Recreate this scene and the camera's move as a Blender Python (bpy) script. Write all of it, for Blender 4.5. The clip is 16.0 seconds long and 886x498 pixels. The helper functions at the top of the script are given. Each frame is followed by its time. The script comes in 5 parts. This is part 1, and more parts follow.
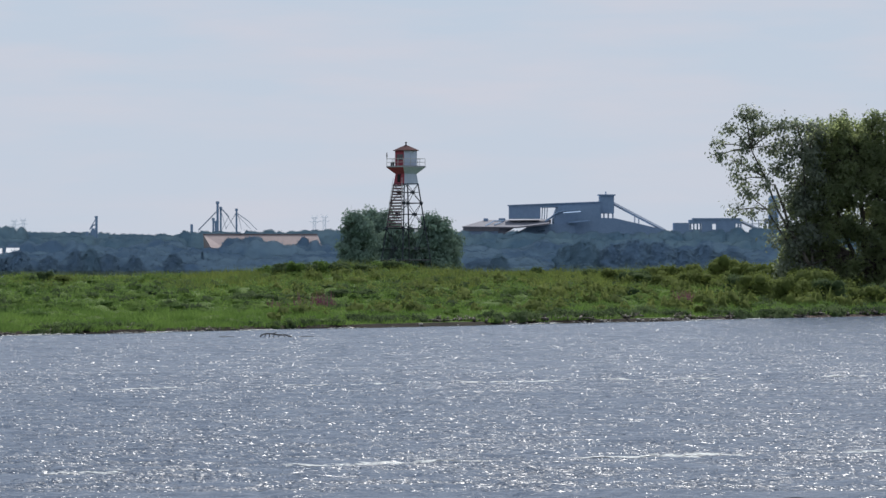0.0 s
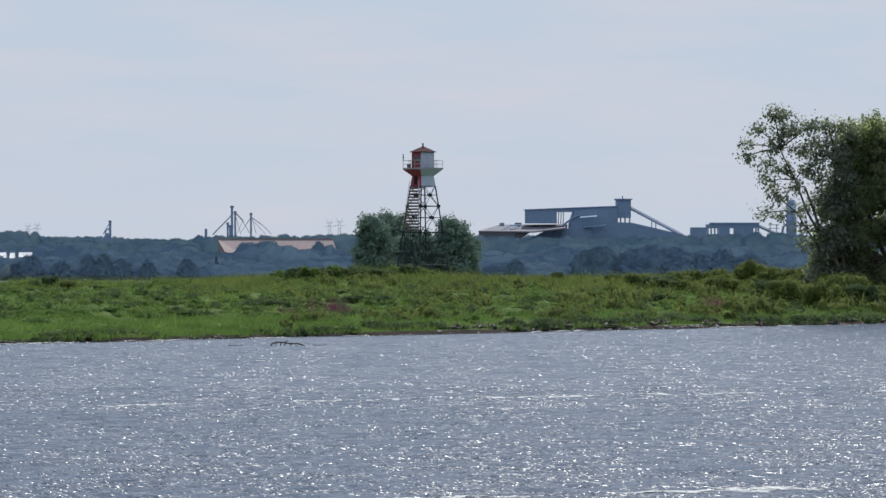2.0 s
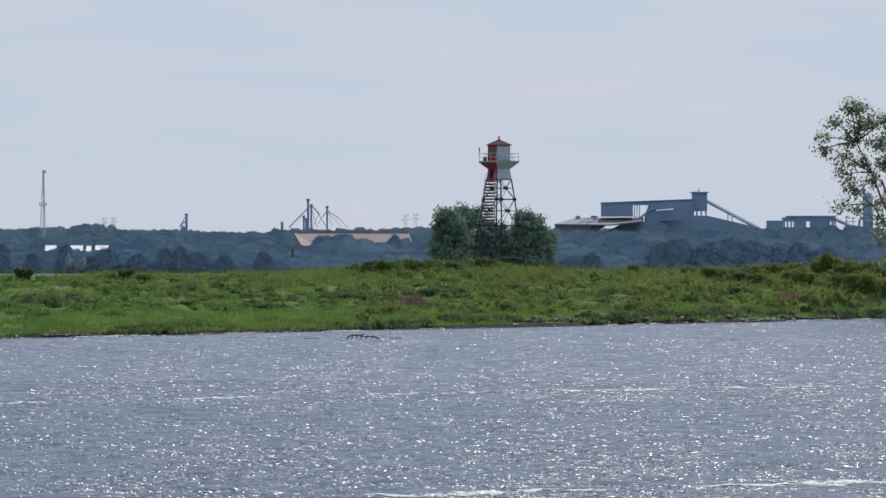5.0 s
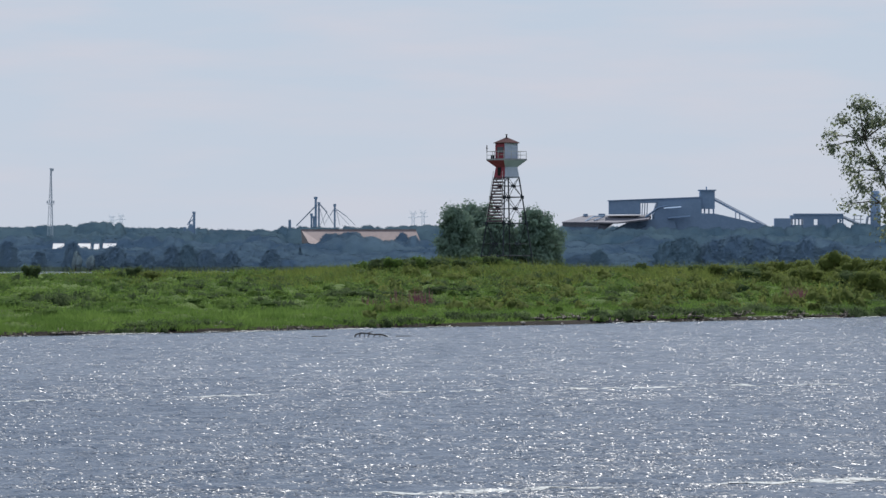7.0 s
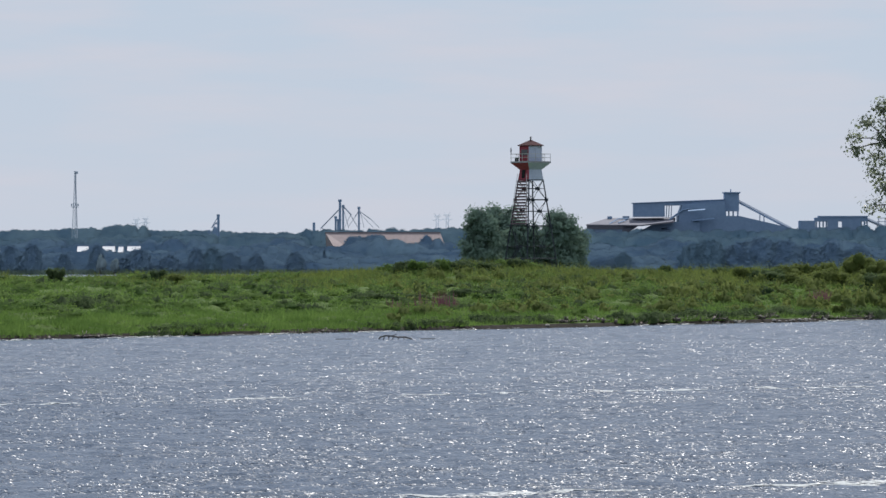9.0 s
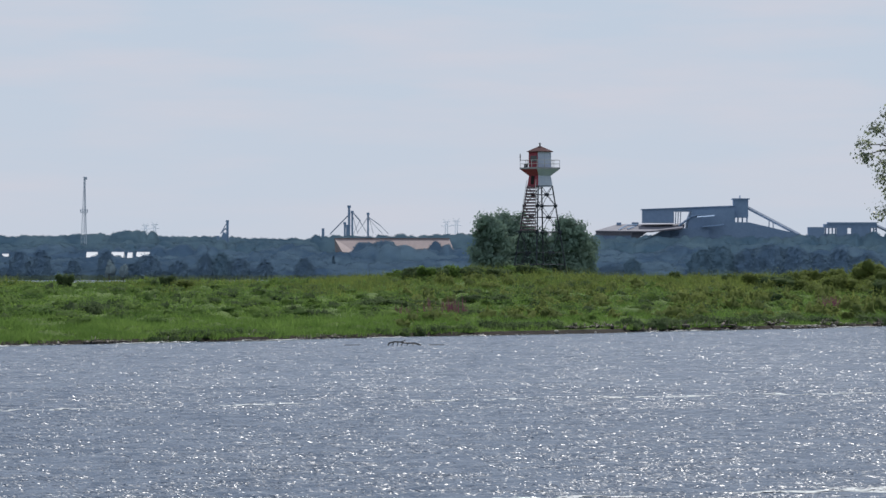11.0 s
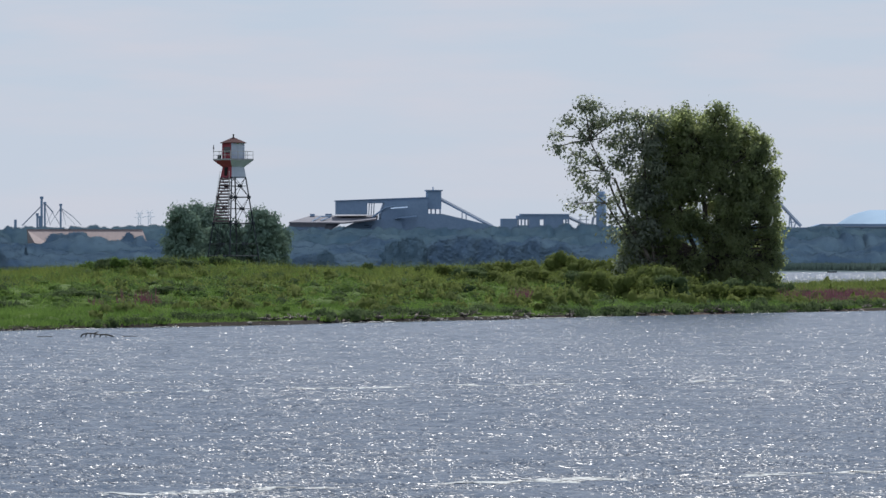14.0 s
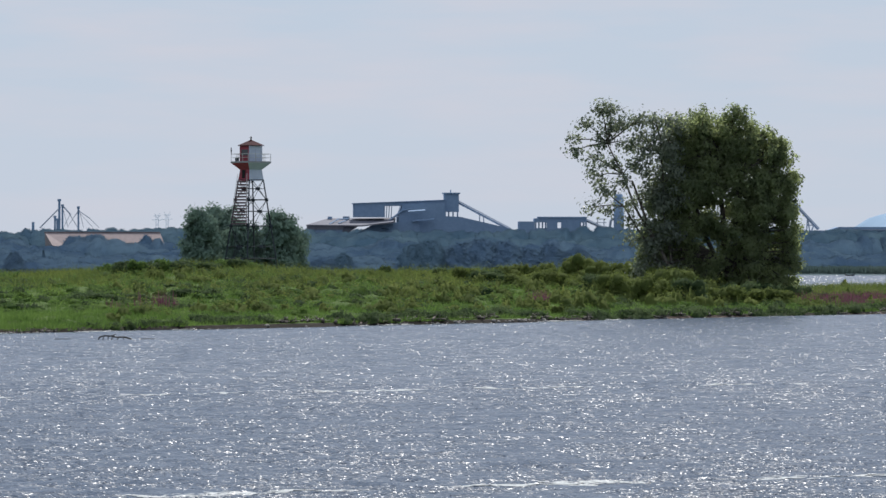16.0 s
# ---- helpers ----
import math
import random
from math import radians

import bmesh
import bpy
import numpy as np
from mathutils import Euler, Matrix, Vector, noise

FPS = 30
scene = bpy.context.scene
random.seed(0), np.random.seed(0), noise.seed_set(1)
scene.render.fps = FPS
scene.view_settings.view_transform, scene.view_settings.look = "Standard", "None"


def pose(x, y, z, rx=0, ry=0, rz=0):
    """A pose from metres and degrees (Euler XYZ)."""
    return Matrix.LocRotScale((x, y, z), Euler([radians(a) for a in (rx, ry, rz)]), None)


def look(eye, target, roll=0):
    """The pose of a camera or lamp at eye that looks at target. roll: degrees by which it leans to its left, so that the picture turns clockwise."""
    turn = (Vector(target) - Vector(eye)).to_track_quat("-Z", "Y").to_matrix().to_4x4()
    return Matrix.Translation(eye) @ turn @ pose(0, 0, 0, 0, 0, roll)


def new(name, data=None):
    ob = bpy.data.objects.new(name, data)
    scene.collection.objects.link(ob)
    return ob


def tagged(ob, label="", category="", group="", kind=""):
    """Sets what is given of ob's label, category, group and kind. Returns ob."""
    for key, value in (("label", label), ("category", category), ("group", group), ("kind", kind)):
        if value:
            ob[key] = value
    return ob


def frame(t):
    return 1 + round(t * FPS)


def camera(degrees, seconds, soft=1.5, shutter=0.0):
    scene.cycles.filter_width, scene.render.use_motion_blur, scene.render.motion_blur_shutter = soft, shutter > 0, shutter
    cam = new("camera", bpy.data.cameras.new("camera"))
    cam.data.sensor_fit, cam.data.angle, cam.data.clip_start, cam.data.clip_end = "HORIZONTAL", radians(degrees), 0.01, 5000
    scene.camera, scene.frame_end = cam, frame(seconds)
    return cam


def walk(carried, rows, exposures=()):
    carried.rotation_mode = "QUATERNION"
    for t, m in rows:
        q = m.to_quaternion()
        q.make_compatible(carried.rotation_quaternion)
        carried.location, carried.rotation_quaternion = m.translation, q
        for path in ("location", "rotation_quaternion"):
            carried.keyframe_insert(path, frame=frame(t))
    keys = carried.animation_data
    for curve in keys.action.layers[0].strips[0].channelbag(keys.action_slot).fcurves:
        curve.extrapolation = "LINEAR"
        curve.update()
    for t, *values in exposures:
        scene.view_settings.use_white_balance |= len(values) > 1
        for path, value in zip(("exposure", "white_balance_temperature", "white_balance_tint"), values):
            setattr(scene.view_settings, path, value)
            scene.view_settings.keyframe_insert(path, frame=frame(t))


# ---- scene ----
# The camera stands on the near bank, six metres above the river; a short push forward at the start stands in for a
# zoom, then it only turns.
cam = camera(11.194, 16.0, soft=1.5)
walk(cam, [
    (0.0, pose(0, -18.5, 6, 90.176, 0.009, -1.252)),
    (0.1, pose(0, -14.8, 6, 90.112, -0.003, -1.283)),
    (0.2, pose(0, -11.1, 6, 90.113, -0.015, -1.381)),
    (0.3, pose(0, -7.4, 6, 90.122, -0.028, -1.447)),
    (0.4, pose(0, -3.6, 6, 90.123, -0.040, -1.556)),
    (0.5, pose(0, 0.0, 6, 90.135, -0.052, -1.593)),
    (0.8, pose(0, 0.0, 6, 90.019, -0.041, -1.687)),
    (1.0, pose(0, 0.0, 6, 90.043, -0.034, -1.638)),
    (1.2, pose(0, 0.0, 6, 90.004, -0.029, -1.481)),
    (1.5, pose(0, 0.0, 6, 89.977, -0.022, -1.366)),
    (1.7, pose(0, 0.0, 6, 89.993, -0.012, -1.303)),
    (1.8, pose(0, 0.0, 6, 90.086, -0.007, -1.171)),
    (2.0, pose(0, 0.0, 6, 90.236, 0.004, -1.060)),
    (2.5, pose(0, 0.0, 6, 90.172, -0.037, -1.086)),
    (3.0, pose(0, 0.0, 6, 90.089, -0.023, -1.087)),
    (3.1, pose(0, 0.0, 6, 90.060, -0.022, -1.060)),
    (3.2, pose(0, 0.0, 6, 90.034, -0.020, -0.833)),
    (3.3, pose(0, 0.0, 6, 90.072, -0.019, -0.623)),
    (3.4, pose(0, 0.0, 6, 90.110, -0.018, -0.444)),
    (3.5, pose(0, 0.0, 6, 90.146, -0.017, -0.329)),
    (4.0, pose(0, 0.0, 6, 90.155, 0.015, -0.143)),
    (4.2, pose(0, 0.0, 6, 90.154, 0.009, -0.100)),
    (6.3, pose(0, 0.0, 6, 90.142, -0.063, -0.107)),
    (6.5, pose(0, 0.0, 6, 90.140, -0.069, -0.083)),
    (7.0, pose(0, 0.0, 6, 90.122, 0.000, 0.000)),
    (7.5, pose(0, 0.0, 6, 90.182, 0.079, 0.184)),
    (8.0, pose(0, 0.0, 6, 90.174, 0.085, 0.228)),
    (8.2, pose(0, 0.0, 6, 90.170, 0.077, 0.244)),
    (10.3, pose(0, 0.0, 6, 90.127, 0.002, 0.373)),
    (10.5, pose(0, 0.0, 6, 90.123, -0.005, 0.380)),
    (11.0, pose(0, 0.0, 6, 90.232, -0.017, 0.422)),
    (11.5, pose(0, 0.0, 6, 90.326, 0.045, 0.578)),
    (12.0, pose(0, 0.0, 6, 90.317, 0.027, 0.643)),
    (12.5, pose(0, 0.0, 6, 90.257, -0.022, 0.570)),
    (12.8, pose(0, 0.0, 6, 90.189, -0.031, 0.441)),
    (12.9, pose(0, 0.0, 6, 90.185, -0.034, 0.358)),
    (13.0, pose(0, 0.0, 6, 90.167, -0.037, 0.152)),
    (13.1, pose(0, 0.0, 6, 90.135, -0.036, -0.143)),
    (13.2, pose(0, 0.0, 6, 90.106, -0.035, -0.386)),
    (13.3, pose(0, 0.0, 6, 90.108, -0.033, -0.823)),
    (13.4, pose(0, 0.0, 6, 90.116, -0.032, -1.289)),
    (13.5, pose(0, 0.0, 6, 90.124, -0.031, -1.717)),
    (13.6, pose(0, 0.0, 6, 90.124, -0.029, -2.112)),
    (13.7, pose(0, 0.0, 6, 90.124, -0.028, -2.489)),
    (13.8, pose(0, 0.0, 6, 90.124, -0.026, -2.821)),
    (13.9, pose(0, 0.0, 6, 90.124, -0.024, -3.150)),
    (14.0, pose(0, 0.0, 6, 90.124, -0.023, -3.462)),
    (14.1, pose(0, 0.0, 6, 90.070, -0.030, -3.736)),
    (14.2, pose(0, 0.0, 6, 89.997, -0.038, -3.916)),
    (14.3, pose(0, 0.0, 6, 89.917, -0.045, -3.852)),
    (14.5, pose(0, 0.0, 6, 89.912, -0.060, -3.569)),
    (14.7, pose(0, 0.0, 6, 89.915, -0.063, -3.632)),
    (14.8, pose(0, 0.0, 6, 89.905, -0.064, -3.750)),
    (15.0, pose(0, 0.0, 6, 89.961, -0.067, -3.983)),
    (15.2, pose(0, 0.0, 6, 89.942, -0.039, -4.092)),
    (15.5, pose(0, 0.0, 6, 90.112, 0.003, -3.737)),
    (15.8, pose(0, 0.0, 6, 90.133, -0.042, -3.560)),
    (16.0, pose(0, 0.0, 6, 90.159, -0.072, -3.240)),
], exposures=[(0.0, 0.0, 6370, 11), (16.0, 0.0, 6370, 11)])

# ---- world and sun ----
SUN_AZ, SUN_EL = 14.0, 56.0
world = bpy.data.worlds.new("sky")
scene.world = world
world.use_nodes = True
wn, wl = world.node_tree.nodes, world.node_tree.links
wn.clear()
w_out = wn.new("ShaderNodeOutputWorld")
w_bg = wn.new("ShaderNodeBackground")
w_sky = wn.new("ShaderNodeTexSky")
w_sky.sky_type, w_sky.sun_disc = "NISHITA", False
w_sky.sun_elevation, w_sky.sun_rotation = radians(SUN_EL), radians(SUN_AZ)
w_sky.air_density, w_sky.dust_density, w_sky.ozone_density = 1.0, 0.4, 4.0
w_bg.inputs["Strength"].default_value = 0.075
# thin high cloud: a pale veil that thickens towards the horizon, with soft warmer banks in it; its unseen overhead part
# is kept bright to fill shaded sides
w_co = wn.new("ShaderNodeTexCoord")
w_map = wn.new("ShaderNodeMapping")
w_map.inputs["Scale"].default_value = (9.0, 9.0, 60.0)
w_noise = wn.new("ShaderNodeTexNoise")
w_noise.inputs["Scale"].default_value, w_noise.inputs["Detail"].default_value = 2.2, 4.0
w_ramp = wn.new("ShaderNodeValToRGB")
w_ramp.color_ramp.elements[0].position, w_ramp.color_ramp.elements[1].position = 0.40, 0.78
w_ramp.color_ramp.elements[0].color, w_ramp.color_ramp.elements[1].color = (0.695, 0.800, 0.935, 1), (0.818, 0.818, 0.908, 1)
w_gain = wn.new("ShaderNodeVectorMath")
w_gain.operation = "SCALE"
w_gain.inputs["Scale"].default_value = 10.2
w_sep = wn.new("ShaderNodeSeparateXYZ")
w_rise = wn.new("ShaderNodeMapRange")
w_rise.inputs["From Min"].default_value, w_rise.inputs["From Max"].default_value = 0.0, 0.55
w_rise.inputs["To Min"].default_value, w_rise.inputs["To Max"].default_value = 0.95, 0.85
w_mix = wn.new("ShaderNodeMixRGB")
wl.new(w_co.outputs["Generated"], w_map.inputs["Vector"])
wl.new(w_co.outputs["Generated"], w_sep.inputs["Vector"])
wl.new(w_sep.outputs["Z"], w_rise.inputs["Value"])
wl.new(w_map.outputs["Vector"], w_noise.inputs["Vector"])
wl.new(w_noise.outputs["Fac"], w_ramp.inputs["Fac"])
# warmer haze low over the horizon
w_low = wn.new("ShaderNodeMapRange")
w_low.inputs["From Min"].default_value, w_low.inputs["From Max"].default_value = 0.0, 0.06
w_low.inputs["To Min"].default_value, w_low.inputs["To Max"].default_value = 0.6, 0.0
w_warm = wn.new("ShaderNodeMixRGB")
w_warm.inputs["Color2"].default_value = (0.760, 0.820, 0.930, 1)
wl.new(w_sep.outputs["Z"], w_low.inputs["Value"])
wl.new(w_low.outputs["Result"], w_warm.inputs["Fac"])
wl.new(w_ramp.outputs["Color"], w_warm.inputs["Color1"])
wl.new(w_warm.outputs["Color"], w_gain.inputs[0])
wl.new(w_rise.outputs["Result"], w_mix.inputs["Fac"])
wl.new(w_sky.outputs["Color"], w_mix.inputs["Color1"])
wl.new(w_gain.outputs["Vector"], w_mix.inputs["Color2"])
wl.new(w_mix.outputs["Color"], w_bg.inputs["Color"])
wl.new(w_bg.outputs["Background"], w_out.inputs["Surface"])

sun = new("sun", bpy.data.lights.new("sun", "SUN"))
sun.data.energy, sun.data.angle, sun.data.color = 4.4, radians(0.53), (1.0, 0.955, 0.88)
sun_dir = Vector((math.sin(radians(SUN_AZ)) * math.cos(radians(SUN_EL)), math.cos(radians(SUN_AZ)) * math.cos(radians(SUN_EL)), math.sin(radians(SUN_EL))))
sun.matrix_world = look(sun_dir * 900, (0, 0, 0))


# ---- materials ----
def blank(name):
    m = bpy.data.materials.new(name)
    m.use_nodes = True
    m.node_tree.nodes.clear()
    return m, m.node_tree.nodes, m.node_tree.links, m.node_tree.nodes.new("ShaderNodeOutputMaterial")


def two_noise(n, l, big, small, size_mix=0.55):
    """A value between 0 and 1 that varies at two scales, in metres."""
    co = n.new("ShaderNodeTexCoord")
    a, b = n.new("ShaderNodeTexNoise"), n.new("ShaderNodeTexNoise")
    a.inputs["Scale"].default_value, b.inputs["Scale"].default_value = 1 / big, 1 / small
    a.inputs["Detail"].default_value, b.inputs["Detail"].default_value = 4, 6
    mix = n.new("ShaderNodeMix")
    mix.inputs["Factor"].default_value = size_mix
    l.new(co.outputs["Object"], a.inputs["Vector"]), l.new(co.outputs["Object"], b.inputs["Vector"])
    l.new(a.outputs["Fac"], mix.inputs["A"]), l.new(b.outputs["Fac"], mix.inputs["B"])
    return mix.outputs["Result"], b.outputs["Fac"]


def surface(name, c1, c2, big=2.0, small=0.15, rough=0.7, metal=0.0, bump=0.01, lo=0.35, hi=0.65):
    m, n, l, out = blank(name)
    fac, fine = two_noise(n, l, big, small)
    ramp = n.new("ShaderNodeValToRGB")
    ramp.color_ramp.elements[0].position, ramp.color_ramp.elements[1].position = lo, hi
    ramp.color_ramp.elements[0].color, ramp.color_ramp.elements[1].color = (*c1, 1), (*c2, 1)
    bs = n.new("ShaderNodeBsdfPrincipled")
    bs.inputs["Roughness"].default_value, bs.inputs["Metallic"].default_value = rough, metal
    bs.inputs["Specular IOR Level"].default_value = 0.5 if rough < 0.72 else 0.12
    bp = n.new("ShaderNodeBump")
    bp.inputs["Distance"].default_value, bp.inputs["Strength"].default_value = bump, 0.6
    l.new(fac, ramp.inputs["Fac"]), l.new(ramp.outputs["Color"], bs.inputs["Base Color"])
    l.new(fine, bp.inputs["Height"]), l.new(bp.outputs["Normal"], bs.inputs["Normal"])
    l.new(bs.outputs["BSDF"], out.inputs["Surface"])
    return m


def leafy(name, dark, light, big=6.0, through_light=0.35, gloss=0.06, rough=0.75, haze_sheen=0.0, clear=1.4, soft=0.0, bent_normal=(0, -0.5, 0.83), drifts=0.74):
    """Leaves and grass: a colour of its own for each leaf, drifts over metres, light that comes through the blade.
    soft: how far the shading normals are bent to one direction, which flattens sun and shade over the mass."""
    m, n, l, out = blank(name)
    geo = n.new("ShaderNodeNewGeometry")
    co = n.new("ShaderNodeTexCoord")
    no = n.new("ShaderNodeTexNoise")
    no.inputs["Scale"].default_value, no.inputs["Detail"].default_value = 1 / big, 3
    mix = n.new("ShaderNodeMix")
    mix.inputs["Factor"].default_value = drifts
    ramp = n.new("ShaderNodeValToRGB")
    ramp.color_ramp.elements[0].position, ramp.color_ramp.elements[1].position = 0.12, 0.88
    ramp.color_ramp.elements[0].color, ramp.color_ramp.elements[1].color = (*dark, 1), (*light, 1)
    bs = n.new("ShaderNodeBsdfPrincipled")
    bs.inputs["Roughness"].default_value = rough
    bs.inputs["Specular IOR Level"].default_value = gloss
    # bluish sheen laid over the leaves in place of haze
    bs.inputs["Sheen Weight"].default_value, bs.inputs["Sheen Roughness"].default_value = haze_sheen, 0.9
    bs.inputs["Sheen Tint"].default_value = (0.62, 0.80, 1.0, 1)
    tr = n.new("ShaderNodeBsdfTranslucent")
    # light that has passed the blade is brighter and yellower than light thrown back
    glow = n.new("ShaderNodeHueSaturation")
    glow.inputs["Hue"].default_value, glow.inputs["Saturation"].default_value, glow.inputs["Value"].default_value = 0.495, 1.05, clear
    sh = n.new("ShaderNodeMixShader")
    sh.inputs["Fac"].default_value = through_light
    l.new(co.outputs["Object"], no.inputs["Vector"])
    drift = n.new("ShaderNodeMapRange")
    drift.inputs["From Min"].default_value, drift.inputs["From Max"].default_value = 0.36, 0.64
    l.new(no.outputs["Fac"], drift.inputs["Value"])
    l.new(geo.outputs["Random Per Island"], mix.inputs["A"]), l.new(drift.outputs["Result"], mix.inputs["B"])
    l.new(mix.outputs["Result"], ramp.inputs["Fac"])
    l.new(ramp.outputs["Color"], bs.inputs["Base Color"]), l.new(ramp.outputs["Color"], glow.inputs["Color"]), l.new(glow.outputs["Color"], tr.inputs["Color"])
    if soft:
        own, shared = n.new("ShaderNodeVectorMath"), n.new("ShaderNodeVectorMath")
        own.operation, shared.operation = "SCALE", "ADD"
        own.inputs["Scale"].default_value = 1 - soft
        shared.inputs[1].default_value = [a * soft for a in bent_normal]
        even = n.new("ShaderNodeVectorMath")
        even.operation = "NORMALIZE"
        l.new(geo.outputs["Normal"], own.inputs[0]), l.new(own.outputs["Vector"], shared.inputs[0])
        l.new(shared.outputs["Vector"], even.inputs[0]), l.new(even.outputs["Vector"], bs.inputs["Normal"])
    l.new(bs.outputs["BSDF"], sh.inputs[1]), l.new(tr.outputs["BSDF"], sh.inputs[2])
    l.new(sh.outputs["Shader"], out.inputs["Surface"])
    return m


def water_material():
    m, n, l, out = blank("river_water")
    co = n.new("ShaderNodeTexCoord")
    bs = n.new("ShaderNodeBsdfPrincipled")
    bs.inputs["Base Color"].default_value = (0.030, 0.055, 0.098, 1)
    bs.inputs["Roughness"].default_value = 0.26
    bs.inputs["IOR"].default_value = 1.33
    # gusts: patches of rougher and calmer water
    gust = n.new("ShaderNodeTexNoise")
    gust.inputs["Scale"].default_value, gust.inputs["Detail"].default_value = 0.07, 3
    gm = n.new("ShaderNodeMapRange")
    gm.inputs["From Min"].default_value, gm.inputs["From Max"].default_value = 0.3, 0.7
    gm.inputs["To Min"].default_value, gm.inputs["To Max"].default_value = 0.55, 1.0
    l.new(co.outputs["Object"], gust.inputs["Vector"]), l.new(gust.outputs["Fac"], gm.inputs["Value"])
    last = None
    for scale, dist in ((1.5, 0.11), (4.2, 0.075), (10.0, 0.034)):
        mp = n.new("ShaderNodeMapping")
        mp.inputs["Rotation"].default_value = (0, 0, 0.35 * scale)
        no = n.new("ShaderNodeTexNoise")
        no.inputs["Scale"].default_value, no.inputs["Detail"].default_value, no.inputs["Roughness"].default_value = scale, 2, 0.5
        bp = n.new("ShaderNodeBump")
        bp.inputs["Distance"].default_value = dist
        l.new(gm.outputs["Result"], bp.inputs["Strength"])
        l.new(co.outputs["Object"], mp.inputs["Vector"]), l.new(mp.outputs["Vector"], no.inputs["Vector"])
        l.new(no.outputs["Fac"], bp.inputs["Height"])
        if last:
            l.new(last.outputs["Normal"], bp.inputs["Normal"])
        last = bp
    l.new(last.outputs["Normal"], bs.inputs["Normal"])
    l.new(bs.outputs["BSDF"], out.inputs["Surface"])
    return m


M_WATER = water_material()
def fleck_material():
    """The river's colour for the added fleck faces, rougher to temper their sun glints."""
    m, n, l, out = blank("water_fleck")
    bs = n.new("ShaderNodeBsdfPrincipled")
    bs.inputs["Base Color"].default_value = (0.030, 0.055, 0.098, 1)
    bs.inputs["Roughness"].default_value, bs.inputs["IOR"].default_value = 0.315, 1.33
    co, no, bp = n.new("ShaderNodeTexCoord"), n.new("ShaderNodeTexNoise"), n.new("ShaderNodeBump")
    no.inputs["Scale"].default_value, bp.inputs["Distance"].default_value = 9.0, 0.01
    l.new(co.outputs["Object"], no.inputs["Vector"]), l.new(no.outputs["Fac"], bp.inputs["Height"])
    l.new(bp.outputs["Normal"], bs.inputs["Normal"]), l.new(bs.outputs["BSDF"], out.inputs["Surface"])
    return m


M_FLECK = fleck_material()
M_FOAM = surface("foam", (0.46, 0.49, 0.50), (0.68, 0.70, 0.70), 1.0, 0.1, 0.9)
M_SOIL = surface("island_turf", (0.045, 0.078, 0.022), (0.086, 0.130, 0.037), 7.0, 1.1, 0.95, bump=0.12, lo=0.38, hi=0.62)
M_BANK = surface("wet_bank_mud", (0.010, 0.009, 0.008), (0.026, 0.021, 0.017), 3.0, 0.2, 0.9, bump=0.04)
M_SAND = surface("dull_sand", (0.055, 0.042, 0.035), (0.120, 0.092, 0.078), 1.5, 0.2, 0.95, bump=0.02)
M_STONE = surface("speck_stone", (0.14, 0.13, 0.12), (0.40, 0.385, 0.36), 0.8, 0.1, 0.85, bump=0.02)
M_DRIFT = surface("wet_driftwood", (0.035, 0.030, 0.026), (0.10, 0.085, 0.07), 0.8, 0.05, 0.7)
M_DRIFT_PALE = surface("bleached_driftwood", (0.13, 0.11, 0.095), (0.28, 0.25, 0.22), 0.8, 0.05, 0.8)
M_GRASS = leafy("bright_grass", (0.076, 0.138, 0.036), (0.128, 0.208, 0.058), 6.0, 0.45, 0.05, 0.8, clear=1.3, soft=0.45)
M_REED = leafy("olive_reeds", (0.080, 0.112, 0.034), (0.150, 0.188, 0.056), 6.0, 0.45, 0.05, 0.8, clear=1.28, soft=0.45)
M_HERB = leafy("green_herbs", (0.056, 0.105, 0.030), (0.120, 0.190, 0.050), 5.0, 0.45, 0.05, 0.8, clear=1.45, soft=0.45)
M_SCRUB = leafy("dark_scrub", (0.042, 0.070, 0.032), (0.088, 0.128, 0.056), 4.0, 0.45, 0.05, 0.8, clear=1.5, soft=0.45)
M_PURPLE = leafy("purple_loosestrife", (0.138, 0.068, 0.086), (0.198, 0.090, 0.124), 2.0, 0.4, clear=1.1)
M_TREE = leafy("cottonwood_leaves", (0.140, 0.172, 0.084), (0.214, 0.250, 0.118), 3.0, 0.66, 0.05, 0.7, 0.10, clear=1.75, soft=0.4)
M_TREE_LIGHT = leafy("pale_cottonwood_leaves", (0.115, 0.140, 0.088), (0.205, 0.235, 0.155), 3.0, 0.6, 0.6, 0.4, 0.2, clear=1.3)
M_BARK = surface("grey_bark", (0.060, 0.052, 0.044), (0.15, 0.135, 0.115), 1.2, 0.12, 0.9, bump=0.03)
# shading normal turned to the camera, off the sun, for an even hazy tone
EYEWARD = (0, -0.86, 0.5)
# willow green lightened and cooled, with the haze before it in the colour
M_HAZEWILLOW = leafy("willow_leaves", (0.158, 0.238, 0.196), (0.226, 0.318, 0.250), 5.0, 0.28, 0.0, 0.85, clear=1.2, soft=0.76, bent_normal=EYEWARD)
# far leaves paled and blued: the distance haze is put into their colours
M_FARWOOD = leafy("hazed_bank_leaves", (0.134, 0.216, 0.312), (0.216, 0.320, 0.400), 19.0, 0.06, 0.0, 0.9, clear=1.1, soft=0.88, bent_normal=EYEWARD, drifts=0.9)
M_FARTREE = leafy("hazed_tree_leaves", (0.154, 0.242, 0.340), (0.206, 0.306, 0.382), 9.0, 0.06, 0.0, 0.9, clear=1.1, soft=0.88, bent_normal=EYEWARD, drifts=0.9)
M_HAZEWOOD = leafy("hazed_wood_leaves", (0.134, 0.224, 0.298), (0.208, 0.312, 0.366), 21.0, 0.06, 0.0, 0.9, clear=1.1, soft=0.88, bent_normal=EYEWARD, drifts=0.9)
